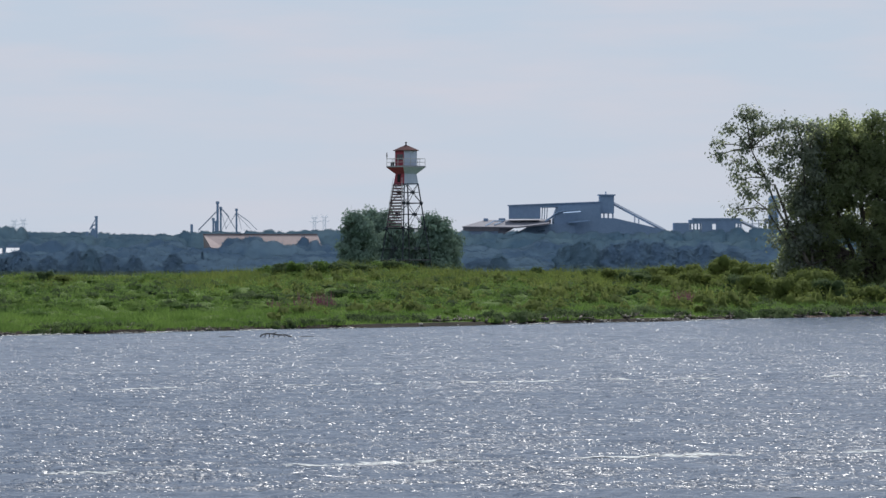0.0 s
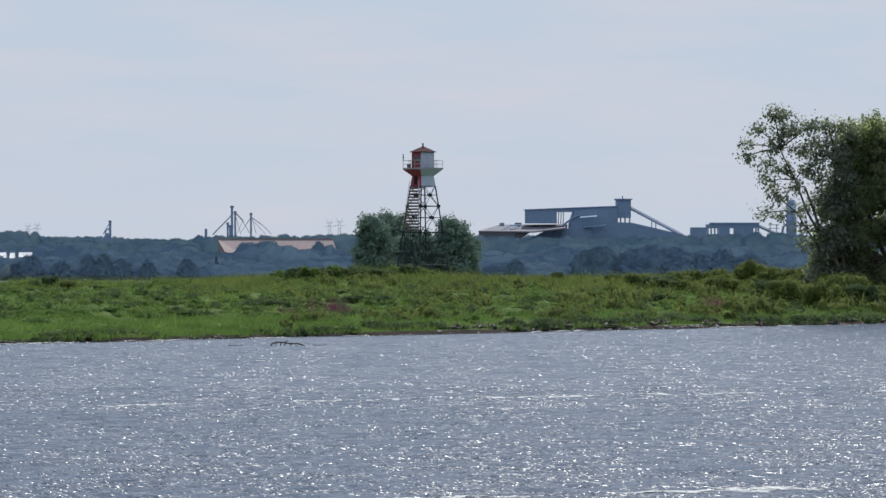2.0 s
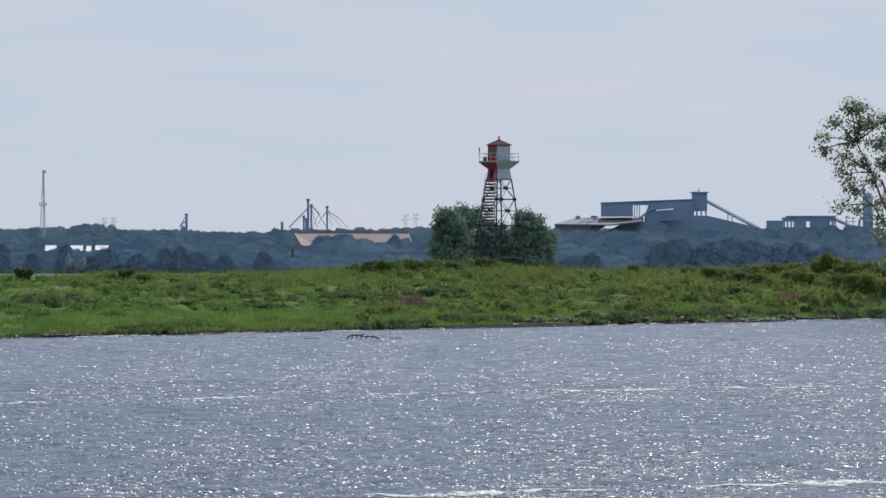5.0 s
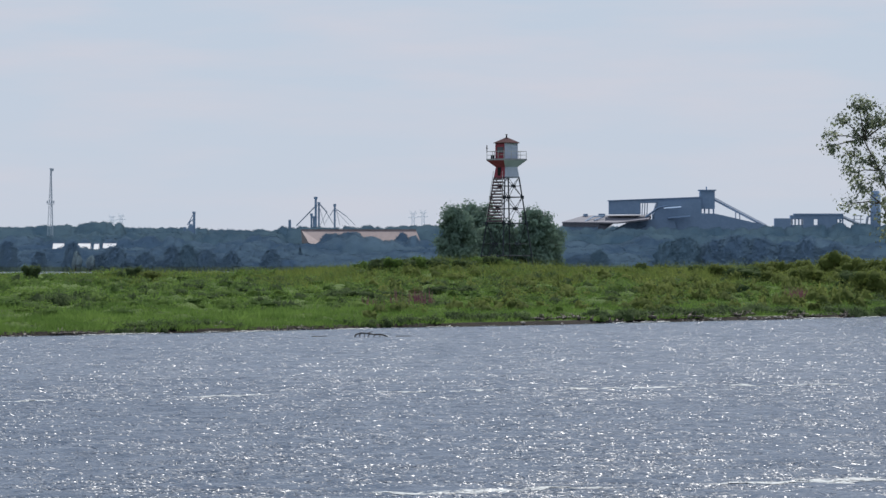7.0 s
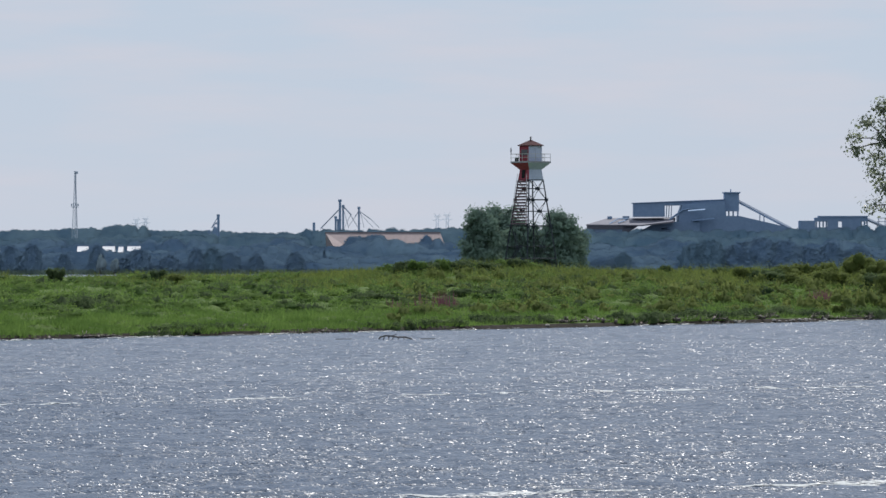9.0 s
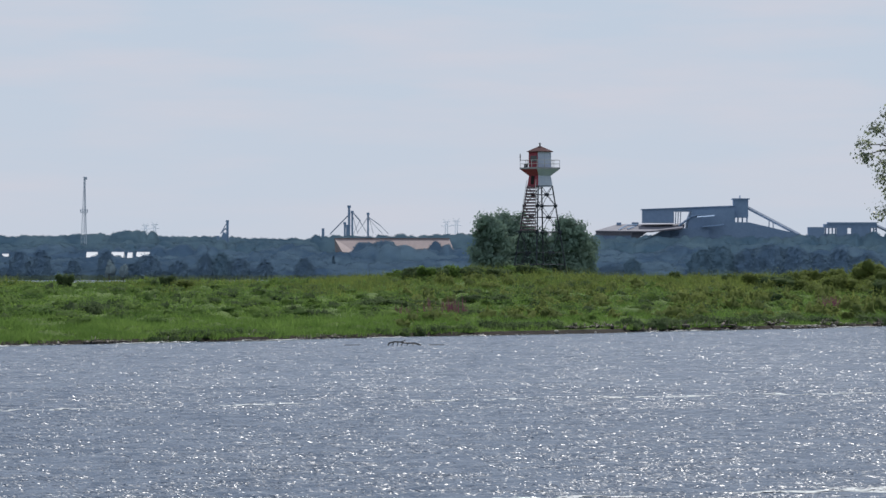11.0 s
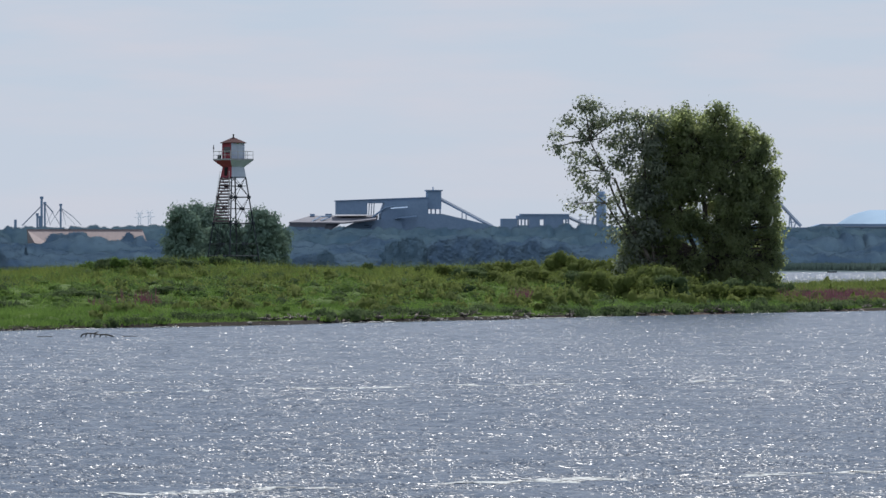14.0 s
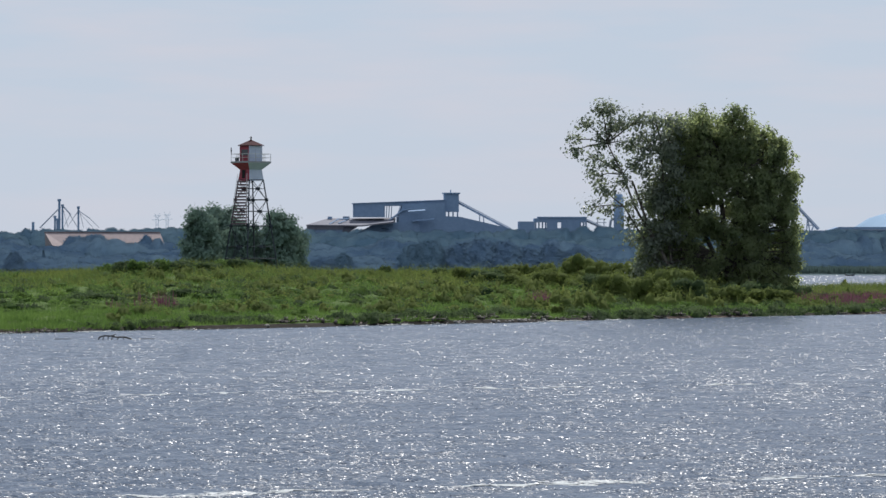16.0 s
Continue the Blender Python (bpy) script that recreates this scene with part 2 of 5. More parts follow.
M_PALEWILLOW = leafy("silvery_willow_leaves", (0.260, 0.340, 0.365), (0.310, 0.395, 0.410), 6.0, 0.1, 0.0, 0.9, clear=1.1, soft=0.7, bent_normal=EYEWARD)
# reeds and soil of the far bank carry haze in their colours too
M_FARGREEN = leafy("hazed_reed_bed", (0.112, 0.164, 0.148), (0.142, 0.194, 0.170), 40.0, 0.2, clear=1.15, soft=0.7, bent_normal=EYEWARD, drifts=0.92)
M_FARLAND = surface("hazed_bank_soil", (0.05, 0.085, 0.095), (0.08, 0.115, 0.120), 60.0, 6.0, 0.95)
M_RED = surface("dull_red_paint", (0.250, 0.052, 0.074), (0.360, 0.078, 0.106), 1.5, 0.2, 0.75)
# white dimmed and blued in the paint for the bluish shade on its faces
M_WHITE = surface("blued_white_paint", (0.41, 0.47, 0.60), (0.53, 0.59, 0.71), 1.2, 0.2, 0.75)
# roof red darkened to a shaded tone, against the sun on its top
M_ROOFRED = surface("darkened_red_roof", (0.058, 0.030, 0.033), (0.090, 0.046, 0.050), 1.5, 0.2, 0.9)
M_STEEL = surface("dark_painted_steel", (0.024, 0.032, 0.046), (0.050, 0.060, 0.076), 1.0, 0.15, 0.75)
M_RAIL = surface("galvanised_rail", (0.42, 0.43, 0.43), (0.58, 0.58, 0.57), 1.0, 0.1, 0.5, 0.4)
M_PANE = surface("grey_pane", (0.045, 0.048, 0.058), (0.075, 0.078, 0.090), 0.8, 0.1, 0.35)
M_FASCIA = surface("grey_deck_edge", (0.26, 0.27, 0.30), (0.36, 0.37, 0.40), 1.0, 0.1, 0.75)
M_DARK = surface("dark_opening", (0.012, 0.013, 0.015), (0.030, 0.030, 0.032), 1.0, 0.1, 0.8)
M_TREAD = surface("dark_stair_tread", (0.10, 0.072, 0.085), (0.17, 0.125, 0.14), 1.0, 0.1, 0.75)
# far cladding and sheeting: distance haze put in as a blue-grey cast
M_CLAD = surface("hazed_cladding", (0.190, 0.280, 0.408), (0.232, 0.328, 0.464), 14.0, 1.5, 0.75)
M_CLADLIGHT = surface("hazed_sheeting", (0.28, 0.33, 0.41), (0.35, 0.40, 0.48), 14.0, 1.5, 0.75)
M_PALEROOF = surface("grey_shed_roof", (0.150, 0.155, 0.186), (0.192, 0.195, 0.228), 10.0, 1.5, 0.75)
# shed roof colour again, darkened to hold down sunlight on the lean-to
M_DULLROOF = surface("dimmed_sheet_roof", (0.125, 0.138, 0.172), (0.160, 0.172, 0.208), 10.0, 1.5, 0.8)
M_TAN = surface("tan_metal_roof", (0.255, 0.215, 0.218), (0.315, 0.265, 0.266), 14.0, 1.5, 0.75)
M_MASTGREY = surface("far_galvanised_mast", (0.34, 0.40, 0.47), (0.44, 0.50, 0.57), 6.0, 0.5, 0.7)
# almost sky colour, so that haze over the pylons is in the paint
M_PYLON = surface("hazed_pylon_steel", (0.74, 0.81, 0.90), (0.80, 0.86, 0.94), 6.0, 0.5, 0.75)
M_HOUSEWHITE = surface("white_siding", (0.56, 0.58, 0.61), (0.68, 0.70, 0.72), 6.0, 0.6, 0.7)
# the hill's pale blue is distance haze put into its colour
M_HILL = surface("hazed_hill", (0.235, 0.340, 0.465), (0.260, 0.366, 0.490), 200.0, 40.0, 0.95)


# ---- building helpers ----
class Shape:
    """Collects vertices and faces for one mesh."""

    def __init__(self):
        self.v, self.f = [], []

    def add(self, vs, fs):
        k = len(self.v)
        self.v += [tuple(v) for v in vs]
        self.f += [tuple(k + i for i in f) for f in fs]
        return self

    def box(self, c, size, rz=0.0):
        x, y, z = (s / 2 for s in size)
        ca, sa = math.cos(rz), math.sin(rz)
        vs = [(c[0] + a * ca - b * sa, c[1] + a * sa + b * ca, c[2] + d) for d in (-z, z) for a, b in ((-x, -y), (x, -y), (x, y), (-x, y))]
        return self.add(vs, BOX)

    def tube(self, p, q, r0, r1=None, n=6):
        p, q = Vector(p), Vector(q)
        r1 = r0 if r1 is None else r1
        w = (q - p).normalized()
        u = w.cross(Vector((0, 0, 1)) if abs(w.z) < 0.95 else Vector((1, 0, 0))).normalized()
        s = w.cross(u)
        vs = [e + (u * math.cos(math.tau * i / n) + s * math.sin(math.tau * i / n)) * r for e, r in ((p, r0), (q, r1)) for i in range(n)]
        fs = [(i, (i + 1) % n, n + (i + 1) % n, n + i) for i in range(n)] + [tuple(range(n))[::-1], tuple(range(n, 2 * n))]
        return self.add(vs, fs)

    def beam(self, p, q, w, h=None):
        return self.tube(p, q, w * 0.7071, None, 4)

    def prism(self, poly, y0, y1):
        """A polygon in x and z, drawn out from y0 to y1."""
        n = len(poly)
        vs = [(x, y, z) for y in (y0, y1) for x, z in poly]
        return self.add(vs, [tuple(range(n)), tuple(range(n, 2 * n))[::-1]] + [(i + 1 if i + 1 < n else 0, i, n + i, n + (i + 1) % n) for i in range(n)])

    def mesh(self, name, material, smooth=False):
        me = bpy.data.meshes.new(name)
        me.from_pydata(self.v, [], self.f)
        me.materials.append(material)
        if smooth:
            me.polygons.foreach_set("use_smooth", [True] * len(me.polygons))
        me.update()
        return me


BOX = [(3, 2, 1, 0), (4, 5, 6, 7), (0, 1, 5, 4), (1, 2, 6, 5), (2, 3, 7, 6), (3, 0, 4, 7)]


def part(name, shape, material, parent, label="", smooth=False):
    ob = new(name, shape if isinstance(shape, bpy.types.Mesh) else shape.mesh(name, material, smooth))
    ob.parent = parent
    if label:
        ob["label"] = label
    return ob


def thing(name, m, label, category, group="", kind=""):
    ob = new(name)
    ob.matrix_world = m
    return tagged(ob, label, category, group, kind)


def single(name, shape, material, label, category, group="", kind="", smooth=False, at=None):
    ob = new(name, shape if isinstance(shape, bpy.types.Mesh) else shape.mesh(name, material, smooth))
    if at is not None:
        ob.matrix_world = at
    return tagged(ob, label, category, group, kind)


def bearing(u, v, d):
    """A place fitted to the camera's view: d metres ahead, u thousandths to the right and v thousandths above the eye's
    level.
    """
    return Vector((u * d / 1000, d, 6 + v * d / 1000))


def array_mesh(name, verts, faces, material, smooth=False):
    """A mesh from arrays: vertices (n, 3), faces (m, 3 or 4)."""
    me = bpy.data.meshes.new(name)
    k = faces.shape[1]
    me.vertices.add(len(verts)), me.loops.add(faces.size), me.polygons.add(len(faces))
    me.vertices.foreach_set("co", np.ascontiguousarray(verts, np.float32).ravel())
    me.loops.foreach_set("vertex_index", np.ascontiguousarray(faces, np.int32).ravel())
    me.polygons.foreach_set("loop_start", np.arange(0, faces.size, k, dtype=np.int32))
    if smooth:
        me.polygons.foreach_set("use_smooth", np.ones(len(faces), bool))
    me.materials.append(material)
    me.update(calc_edges=True)
    me.validate()
    return me


rng = np.random.default_rng(7)


def unit(n):
    v = rng.normal(size=(n, 3))
    return v / np.linalg.norm(v, axis=1, keepdims=True)


def leaves(centres, size, flat=0.5, hang=0.0, outward=None):
    """Bent four-cornered leaves round the given places: arrays of vertices and faces. outward: the way that each one tends to face."""
    n = len(centres)
    nor = unit(n)
    nor[:, 2] = np.abs(nor[:, 2]) + flat
    if outward is not None:
        nor = nor * 0.55 + outward
    nor /= np.linalg.norm(nor, axis=1, keepdims=True)
    a = np.cross(nor, unit(n))
    a /= np.linalg.norm(a, axis=1, keepdims=True)
    a[:, 2] -= hang
    b = np.cross(nor, a)
    s = (size * rng.uniform(0.6, 1.35, n))[:, None]
    v = np.stack([centres - a * s * 0.6, centres - b * s * 0.38 + nor * s * 0.12, centres + a * s * 0.6, centres + b * s * 0.38 + nor * s * 0.12], 1)
    return v.reshape(-1, 3), np.arange(4 * n).reshape(n, 4)


def blades(centres, height, width, spread, lean, per):
    """Tufts of narrow blades: each blade a leaning strip narrowing to its tip."""
    n = len(centres) * per
    c = np.repeat(centres, per, 0)
    h = np.repeat(height, per) * rng.uniform(0.55, 1.15, n)
    ang, rad = rng.uniform(0, math.tau, n), np.sqrt(rng.uniform(0, 1, n)) * spread
    base = c + np.stack([np.cos(ang) * rad, np.sin(ang) * rad, np.zeros(n)], 1)
    t = rng.uniform(0, math.tau, n)
    side = np.stack([np.cos(t), np.sin(t), np.zeros(n)], 1) * (width * rng.uniform(0.6, 1.3, n))[:, None] / 2
    ln = rng.uniform(0, lean, n)
    off = np.stack([np.cos(ang) * ln, np.sin(ang) * ln, np.zeros(n)], 1)
    up = np.zeros((n, 3))
    up[:, 2] = h
    tip = base + up * (1 - 0.25 * ln[:, None]) + off * h[:, None]
    v = np.stack([base - side, base + side, tip + side * 0.15, tip - side * 0.15], 1).reshape(-1, 3)
    return v, np.arange(4 * n).reshape(n, 4)


def hulls(centres, rx, rz, rings=(-0.1, 0.35, 0.75, 1.15, 1.5), seg=8, rough=0.16):
    """Lumpy shells, the inner mass of plants: rings are heights as angles, from the side up to the top."""
    n, m = len(centres), len(rings)
    e = np.array(rings)[None, :, None]
    a = (np.arange(seg) / seg * math.tau)[None, None, :] + rng.uniform(0, math.tau, (n, 1, 1))
    k = 1 + rough * rng.normal(size=(n, m, seg))
    v = np.stack([centres[:, 0, None, None] + np.cos(e) * np.cos(a) * k * rx[:, None, None], centres[:, 1, None, None] + np.cos(e) * np.sin(a) * k * rx[:, None, None],
                  centres[:, 2, None, None] + np.sin(e) * k * rz[:, None, None]], -1).reshape(-1, 3)
    q = []
    for r in range(m - 1):
        for s in range(seg):
            t = (s + 1) % seg
            q.append((r * seg + s, r * seg + t, (r + 1) * seg + t, (r + 1) * seg + s))
    f = (np.arange(n) * m * seg)[:, None, None] + np.array(q)[None]
    return v, f.reshape(-1, 4)


def joined(*pieces):
    vs, fs, k = [], [], 0
    for v, f in pieces:
        vs.append(v), fs.append(f + k)
        k += len(v)
    return np.concatenate(vs), np.concatenate(fs)


def domes(centres, radius, height, per, size):
    """Mounded plants: a lumpy mass with leaves standing out all over it."""
    n = len(centres) * per
    d = unit(n)
    d[:, 2] = np.abs(d[:, 2]) * 1.2 - 0.15
    k = rng.uniform(0.62, 1.1, n)[:, None]
    c = np.repeat(centres, per, 0) + d * k * np.stack([np.repeat(radius, per), np.repeat(radius, per), np.repeat(height, per)], 1)
    return joined(leaves(c, size, 0.1, 0.1, d * 0.8), hulls(centres, radius * 0.55, height * 0.50, rough=0.28))


# ---- river and island ground ----
SHORE_Y, SHORE_M = 397.0, 1.53
SN = np.array([-SHORE_M, 1.0]) / math.hypot(SHORE_M, 1)
SD = np.array([1.0, SHORE_M]) / math.hypot(SHORE_M, 1)


def wobble(x, y, size, seed):
    """A cheap smooth unevenness of about -1 to 1."""
    r = np.random.default_rng(seed)
    total = 0.0
    for i in range(6):
        a, ph, k = r.uniform(0, math.tau), r.uniform(0, math.tau), r.uniform(0.6, 1.8) / size * math.tau
        total = total + np.sin((x * math.cos(a) + y * math.sin(a)) * k + ph)
    return total / 3.2


def inland(x, y):
    """Metres inland from the island's near shore."""
    along = x * SD[0] + (y - SHORE_Y) * SD[1]
    return (y - SHORE_Y - SHORE_M * x) * SN[1] + 0.9 * np.sin(along / 7.3) + 0.5 * np.sin(along / 2.9 + 1) + 0.8 * np.sin(along / 23.0)


def ground_height(x, y):
    n = inland(x, y)
    right = np.clip((x - 62) / 26, 0, 1)
    right = right * right * (3 - 2 * right)
    crest = 3.4 * (1 - np.exp(-np.maximum(n, 0) / 45)) * (1 - 0.78 * right)
    z = np.where(n < 0, n * 0.35, 0.30 * np.minimum(n / 0.5, 1)) + crest
    mound = 1.3 * np.exp(-(((x - 1) / 15) ** 2) - ((y - 600) / 60) ** 2)
    back = np.clip((n - (185 - 60 * right)) / 40, 0, 1)
    return np.maximum((z + mound * (n > 0) + (0.30 * wobble(x, y, 16, 3) + 0.20 * wobble(x, y, 5.5, 4) + 0.13 * wobble(x, y, 2.6, 5)) * (n > 3)) * (1 - back) - 1.2 * back, -1.5)


def island():
    s, n = np.meshgrid(np.concatenate([np.arange(-260, -150, 4.0), np.arange(-150, 290, 1.0), np.arange(292, 340, 4.0)]), np.concatenate([np.linspace(-4, 3, 24), np.arange(3.6, 60, 0.8), np.arange(60, 130, 1.2), np.arange(131, 240, 4)]), indexing="ij")
    x, y = s * SD[0] + n * SN[0], SHORE_Y + s * SD[1] + n * SN[1]
    v = np.stack([x, y, ground_height(x, y)], -1).reshape(-1, 3)
    a, b = s.shape
    i = (np.arange(a - 1)[:, None] * b + np.arange(b - 1)).ravel()
    me = array_mesh("ground", v, np.stack([i, i + b, i + b + 1, i + 1], 1), M_SOIL, True)
    me.materials.append(M_BANK), me.materials.append(M_SAND)
    mid = np.zeros(len(me.polygons) * 3)
    me.polygons.foreach_get("center", mid)
    mid = mid.reshape(-1, 3)
    q = inland(mid[:, 0], mid[:, 1])
    sandy = (mid[:, 0] > 40) & (wobble(mid[:, 0], mid[:, 1], 16, 9) > -0.25)
    me.polygons.foreach_set("material_index", np.where(q < 0.75, np.where(sandy & (q < 0.22), 2, 1), 0).astype(np.int32))
    return tagged(new("ground", me), "low overgrown river island with a muddy bank", "ground", kind="structure")


def wave_height(x, y):
    r = np.random.default_rng(5)
    z = 0.0 * x
    for i in range(46):
        lam = 0.5 * (2.6 / 0.5) ** r.uniform(0, 1)
        a = math.radians(-100 + r.normal() * 42)
        z = z + 0.0046 * lam ** 0.8 * np.sin((x * math.cos(a) + y * math.sin(a)) * math.tau / lam + r.uniform(0, math.tau))
    return z


def wave_patch(y0, y1, step):
    xs, ys = np.arange(-60, 100, step), np.arange(y0, y1 + step, step * 1.15)
    x, y = np.meshgrid(xs, ys, indexing="ij")
    edge = np.clip(inland(x, y) / -6, 0.15, 1)
    v = np.stack([x, y, wave_height(x, y) * edge], -1).reshape(-1, 3)
    a, b = x.shape
    i = (np.arange(a - 1)[:, None] * b + np.arange(b - 1)).ravel()
    f = np.stack([i, i + b, i + b + 1, i + 1], 1)
    cx, cy = v[f[:, 0], 0], v[f[:, 0], 1]
    f = f[(inland(cx, cy) < 3) & (cx > -0.125 * cy) & (cx < 0.18 * cy)]
    used = np.unique(f)
    table = np.zeros(len(v), int)
    table[used] = np.arange(len(used))
    return v[used], table[f]


def fleck_faces(count, near=100, far=520, u0=-0.115, u1=0.17, scale=1.0, steep=0.25, thin=1.0):
    """Small loose faces added over the water to throw sun glints or, when steeper, dark dashes; spread and tilted to
    fit the camera's view.
    """
    r = np.random.default_rng(15 + int(100 * steep))
    y = 1 / r.uniform(1 / far, 1 / near, count)
    x = r.uniform(u0, u1, count) * y
    m = ((inland(x, y) < -0.5) | (y > 700)) & (wobble(x, y, 9, 61) + 0.7 * wobble(x, y, 2.3, 62) + 0.4 * r.normal(size=count) > -0.1)
    x, y = x[m], y[m]
    n = len(x)
    z = np.where(y > 700, -0.29, wave_height(x, y) + 0.004)
    w, dpt = r.uniform(0.016, 0.050, n) * (1 + 2.6 * r.uniform(0, 1, n) ** 7), r.uniform(0.009, 0.023, n)
    # size set by distance, so that the flecks show from the camera
    far_size = scale * np.where(y > 700, 1.5, np.clip(0.80 + (y - 100) / 900, 0.8, 1.1))
    w, dpt = w * far_size, dpt * far_size * thin
    sy, sx = steep + 0.19 * r.normal(size=n), -0.06 + 0.18 * r.normal(size=n)
    turn = 0.2 * r.normal(size=n)
    ring = []
    for a, b in ((-1, 0), (-0.1, -0.9), (1, 0.1), (0.1, 0.9)):
        px = a * w * np.cos(turn) - b * dpt * np.sin(turn)
        py = a * w * np.sin(turn) + b * dpt * np.cos(turn)
        ring.append(np.stack([x + px, y + py, z + 0.02 + px * sx + py * sy], 1))
    v = np.stack(ring, 1).reshape(-1, 3)
    return v, np.arange(4 * n).reshape(n, 4)


def water():
    """One sheet of water to the horizon; before the island, inside the camera's view, it has modelled waves and added
    fleck faces.
    """
    base = np.array([(-7000, -2500, -0.3), (7000, -2500, -0.3), (7000, 7000, -0.3), (-7000, 7000, -0.3)], float)
    vs, fs, k = [], [], 0
    pieces = [wave_patch(96, 225, 0.25), wave_patch(225, 560, 0.58), (base, np.array([[0, 1, 2, 3]])), fleck_faces(370000), fleck_faces(240000, 190, 520), fleck_faces(60000, 100, 330, scale=1.7, steep=0.9, thin=0.35), fleck_faces(34000, 780, 2150, 0.10, 0.178, 3.4)]
    for v, f in pieces:
        vs.append(v), fs.append(f + k)
        k += len(v)
    smooth_until = sum(len(f) for v, f in pieces[:3])
    me = array_mesh("water", np.concatenate(vs), np.concatenate(fs), M_WATER, True)
    me.materials.append(M_FLECK)
    index = np.zeros(len(me.polygons), np.int32)
    index[smooth_until:] = 1
    me.polygons.foreach_set("material_index", index)
    return tagged(new("water", me), "wind-ruffled grey-blue river with sun glitter", "river", kind="structure")


def near_bank():
    """The grassy bank behind the camera, on which it stands."""
    x, y = np.meshgrid(np.linspace(-160, 160, 33), np.concatenate([np.linspace(-120, 0, 9), np.linspace(4, 26, 12)]), indexing="ij")
    t = np.clip((20 - y) / 17, 0, 1)
    z = -1.0 + 5.4 * t * t * (3 - 2 * t) + 0.12 * wobble(x, y, 9, 41)
    a, b = x.shape
    i = (np.arange(a - 1)[:, None] * b + np.arange(b - 1)).ravel()
    me = array_mesh("near_ground", np.stack([x, y, z], -1).reshape(-1, 3), np.stack([i, i + b, i + b + 1, i + 1], 1), M_SOIL, True)
    return tagged(new("near_ground", me), "grassy near bank of the river", "ground", kind="structure")


island()
near_bank()
water()


# ---- range light tower ----
def lattice_tower():
    """Skeleton range light: local z is height over the ground, the faces turned so that one corner comes forward."""
    base_xy = (9.0, 640.0)
    gz = float(ground_height(np.array(base_xy[0]), np.array(base_xy[1]))) - 0.1
    top = thing("range_light_tower", pose(base_xy[0], base_xy[1], gz, 0, 0, 36.4), "skeleton steel range light tower with red and white cabin", "tower")
    z = lambda world_z: world_z - gz
    w_foot, w_head, z_head = 5.7, 2.5, z(17.52)
    half = lambda h: (w_foot + (w_head - w_foot) * h / z_head) / 2
    corners = [(-1, -1), (1, -1), (1, 1), (-1, 1)]
    for a, b in corners:
        part("leg", Shape().beam((a * half(0), b * half(0), 0), (a * half(z_head), b * half(z_head), z_head), 0.17), M_STEEL, top)
        part("footing", Shape().box((a * half(0), b * half(0), 0.1), (0.7, 0.7, 0.5)), M_STONE, top, "concrete footing")
    levels = [z(6.4), z(11.0), z(14.7), z_head]
    for i, h in enumerate(levels):
        for (a, b), (c, d) in zip(corners, corners[1:] + corners[:1]):
            part("girt", Shape().beam((a * half(h), b * half(h), h), (c * half(h), d * half(h), h), 0.11), M_STEEL, top)
    for h0, h1 in ((0.2, levels[1]), (levels[1], levels[2]), (levels[2], levels[3])):
        for (a, b), (c, d) in zip(corners, corners[1:] + corners[:1]):
            part("brace", Shape().beam((a * half(h0), b * half(h0), h0), (c * half(h1), d * half(h1), h1), 0.065), M_STEEL, top)
            part("brace", Shape().beam((c * half(h0), d * half(h0), h0), (a * half(h1), b * half(h1), h1), 0.065), M_STEEL, top)
            hm = h0 + (h1 - h0) * half(h0) / (half(h0) + half(h1))
            ang = math.atan2(d - b, c - a)
            part("girt", Shape().beam((a * half(hm), b * half(hm), hm), (c * half(hm), d * half(hm), hm), 0.06), M_STEEL, top)
            part("gusset_plate", Shape().box(((a + c) / 2 * half(hm) * 1.01, (b + d) / 2 * half(hm) * 1.01, hm), (0.50, 0.05, 0.44), ang), M_STEEL, top)
    for (a, b) in corners:
        for h in levels[1:3]:
            part("gusset_plate", Shape().box((a * half(h), b * half(h), h), (0.36, 0.36, 0.40)), M_STEEL, top)
    # enclosed section under the gallery: straight below, flaring out to the deck
    z_deck = z(20.05)
    z_neck = z(18.95)
    w_deck, w_cabin, w_neck = 4.1, 2.14, 2.2

    def panel(k, w0, w1, z0, z1, thick=0.06):
        """One side of a square section: side k, outer widths w0 at z0 and w1 at z1."""
        (a, b), (c, d) = corners[k], corners[(k + 1) % 4]
        vs = []
        for t in (0.0, thick * 2):
            for w, zz in ((w0 - t, z0), (w1 - t, z1)):
                vs += [(a * w / 2, b * w / 2, zz), (c * w / 2, d * w / 2, zz)]
        return Shape().add(vs, [(0, 1, 3, 2), (5, 4, 6, 7), (0, 2, 6, 4), (1, 5, 7, 3), (2, 3, 7, 6), (0, 4, 5, 1)])

    paints = (M_WHITE, M_WHITE, M_RED, M_RED)
    names = ("white painted side panel", "white painted side panel", "red painted side panel", "red painted side panel")
    for k in range(4):
        part("skirt_panel", panel(k, w_head + 0.10, w_neck, z_head - 0.12, z_neck), paints[k], top, names[k])
        part("flare_panel", panel(k, w_neck, w_deck - 0.04, z_neck, z_deck - 0.14), paints[k], top, names[k])
        part("deck_fascia", panel(k, w_deck, w_deck, z_deck - 0.14, z_deck + 0.08), M_FASCIA, top)
        part("cabin_wall", panel(k, w_cabin, w_cabin, z_deck + 0.08, z(22.32)), paints[k], top, names[k])
    part("deck", Shape().box((0, 0, z_deck - 0.02), (w_deck - 0.28, w_deck - 0.28, 0.10)), M_STEEL, top)
    part("skirt_floor", Shape().box((0, 0, z_head - 0.04), (w_head - 0.15, w_head - 0.15, 0.08)), M_STEEL, top)
    # door in the red skirt, a solid slab coloured dark for its unlit opening; window in the red cabin wall
    x_s = -(w_head + w_neck) / 4
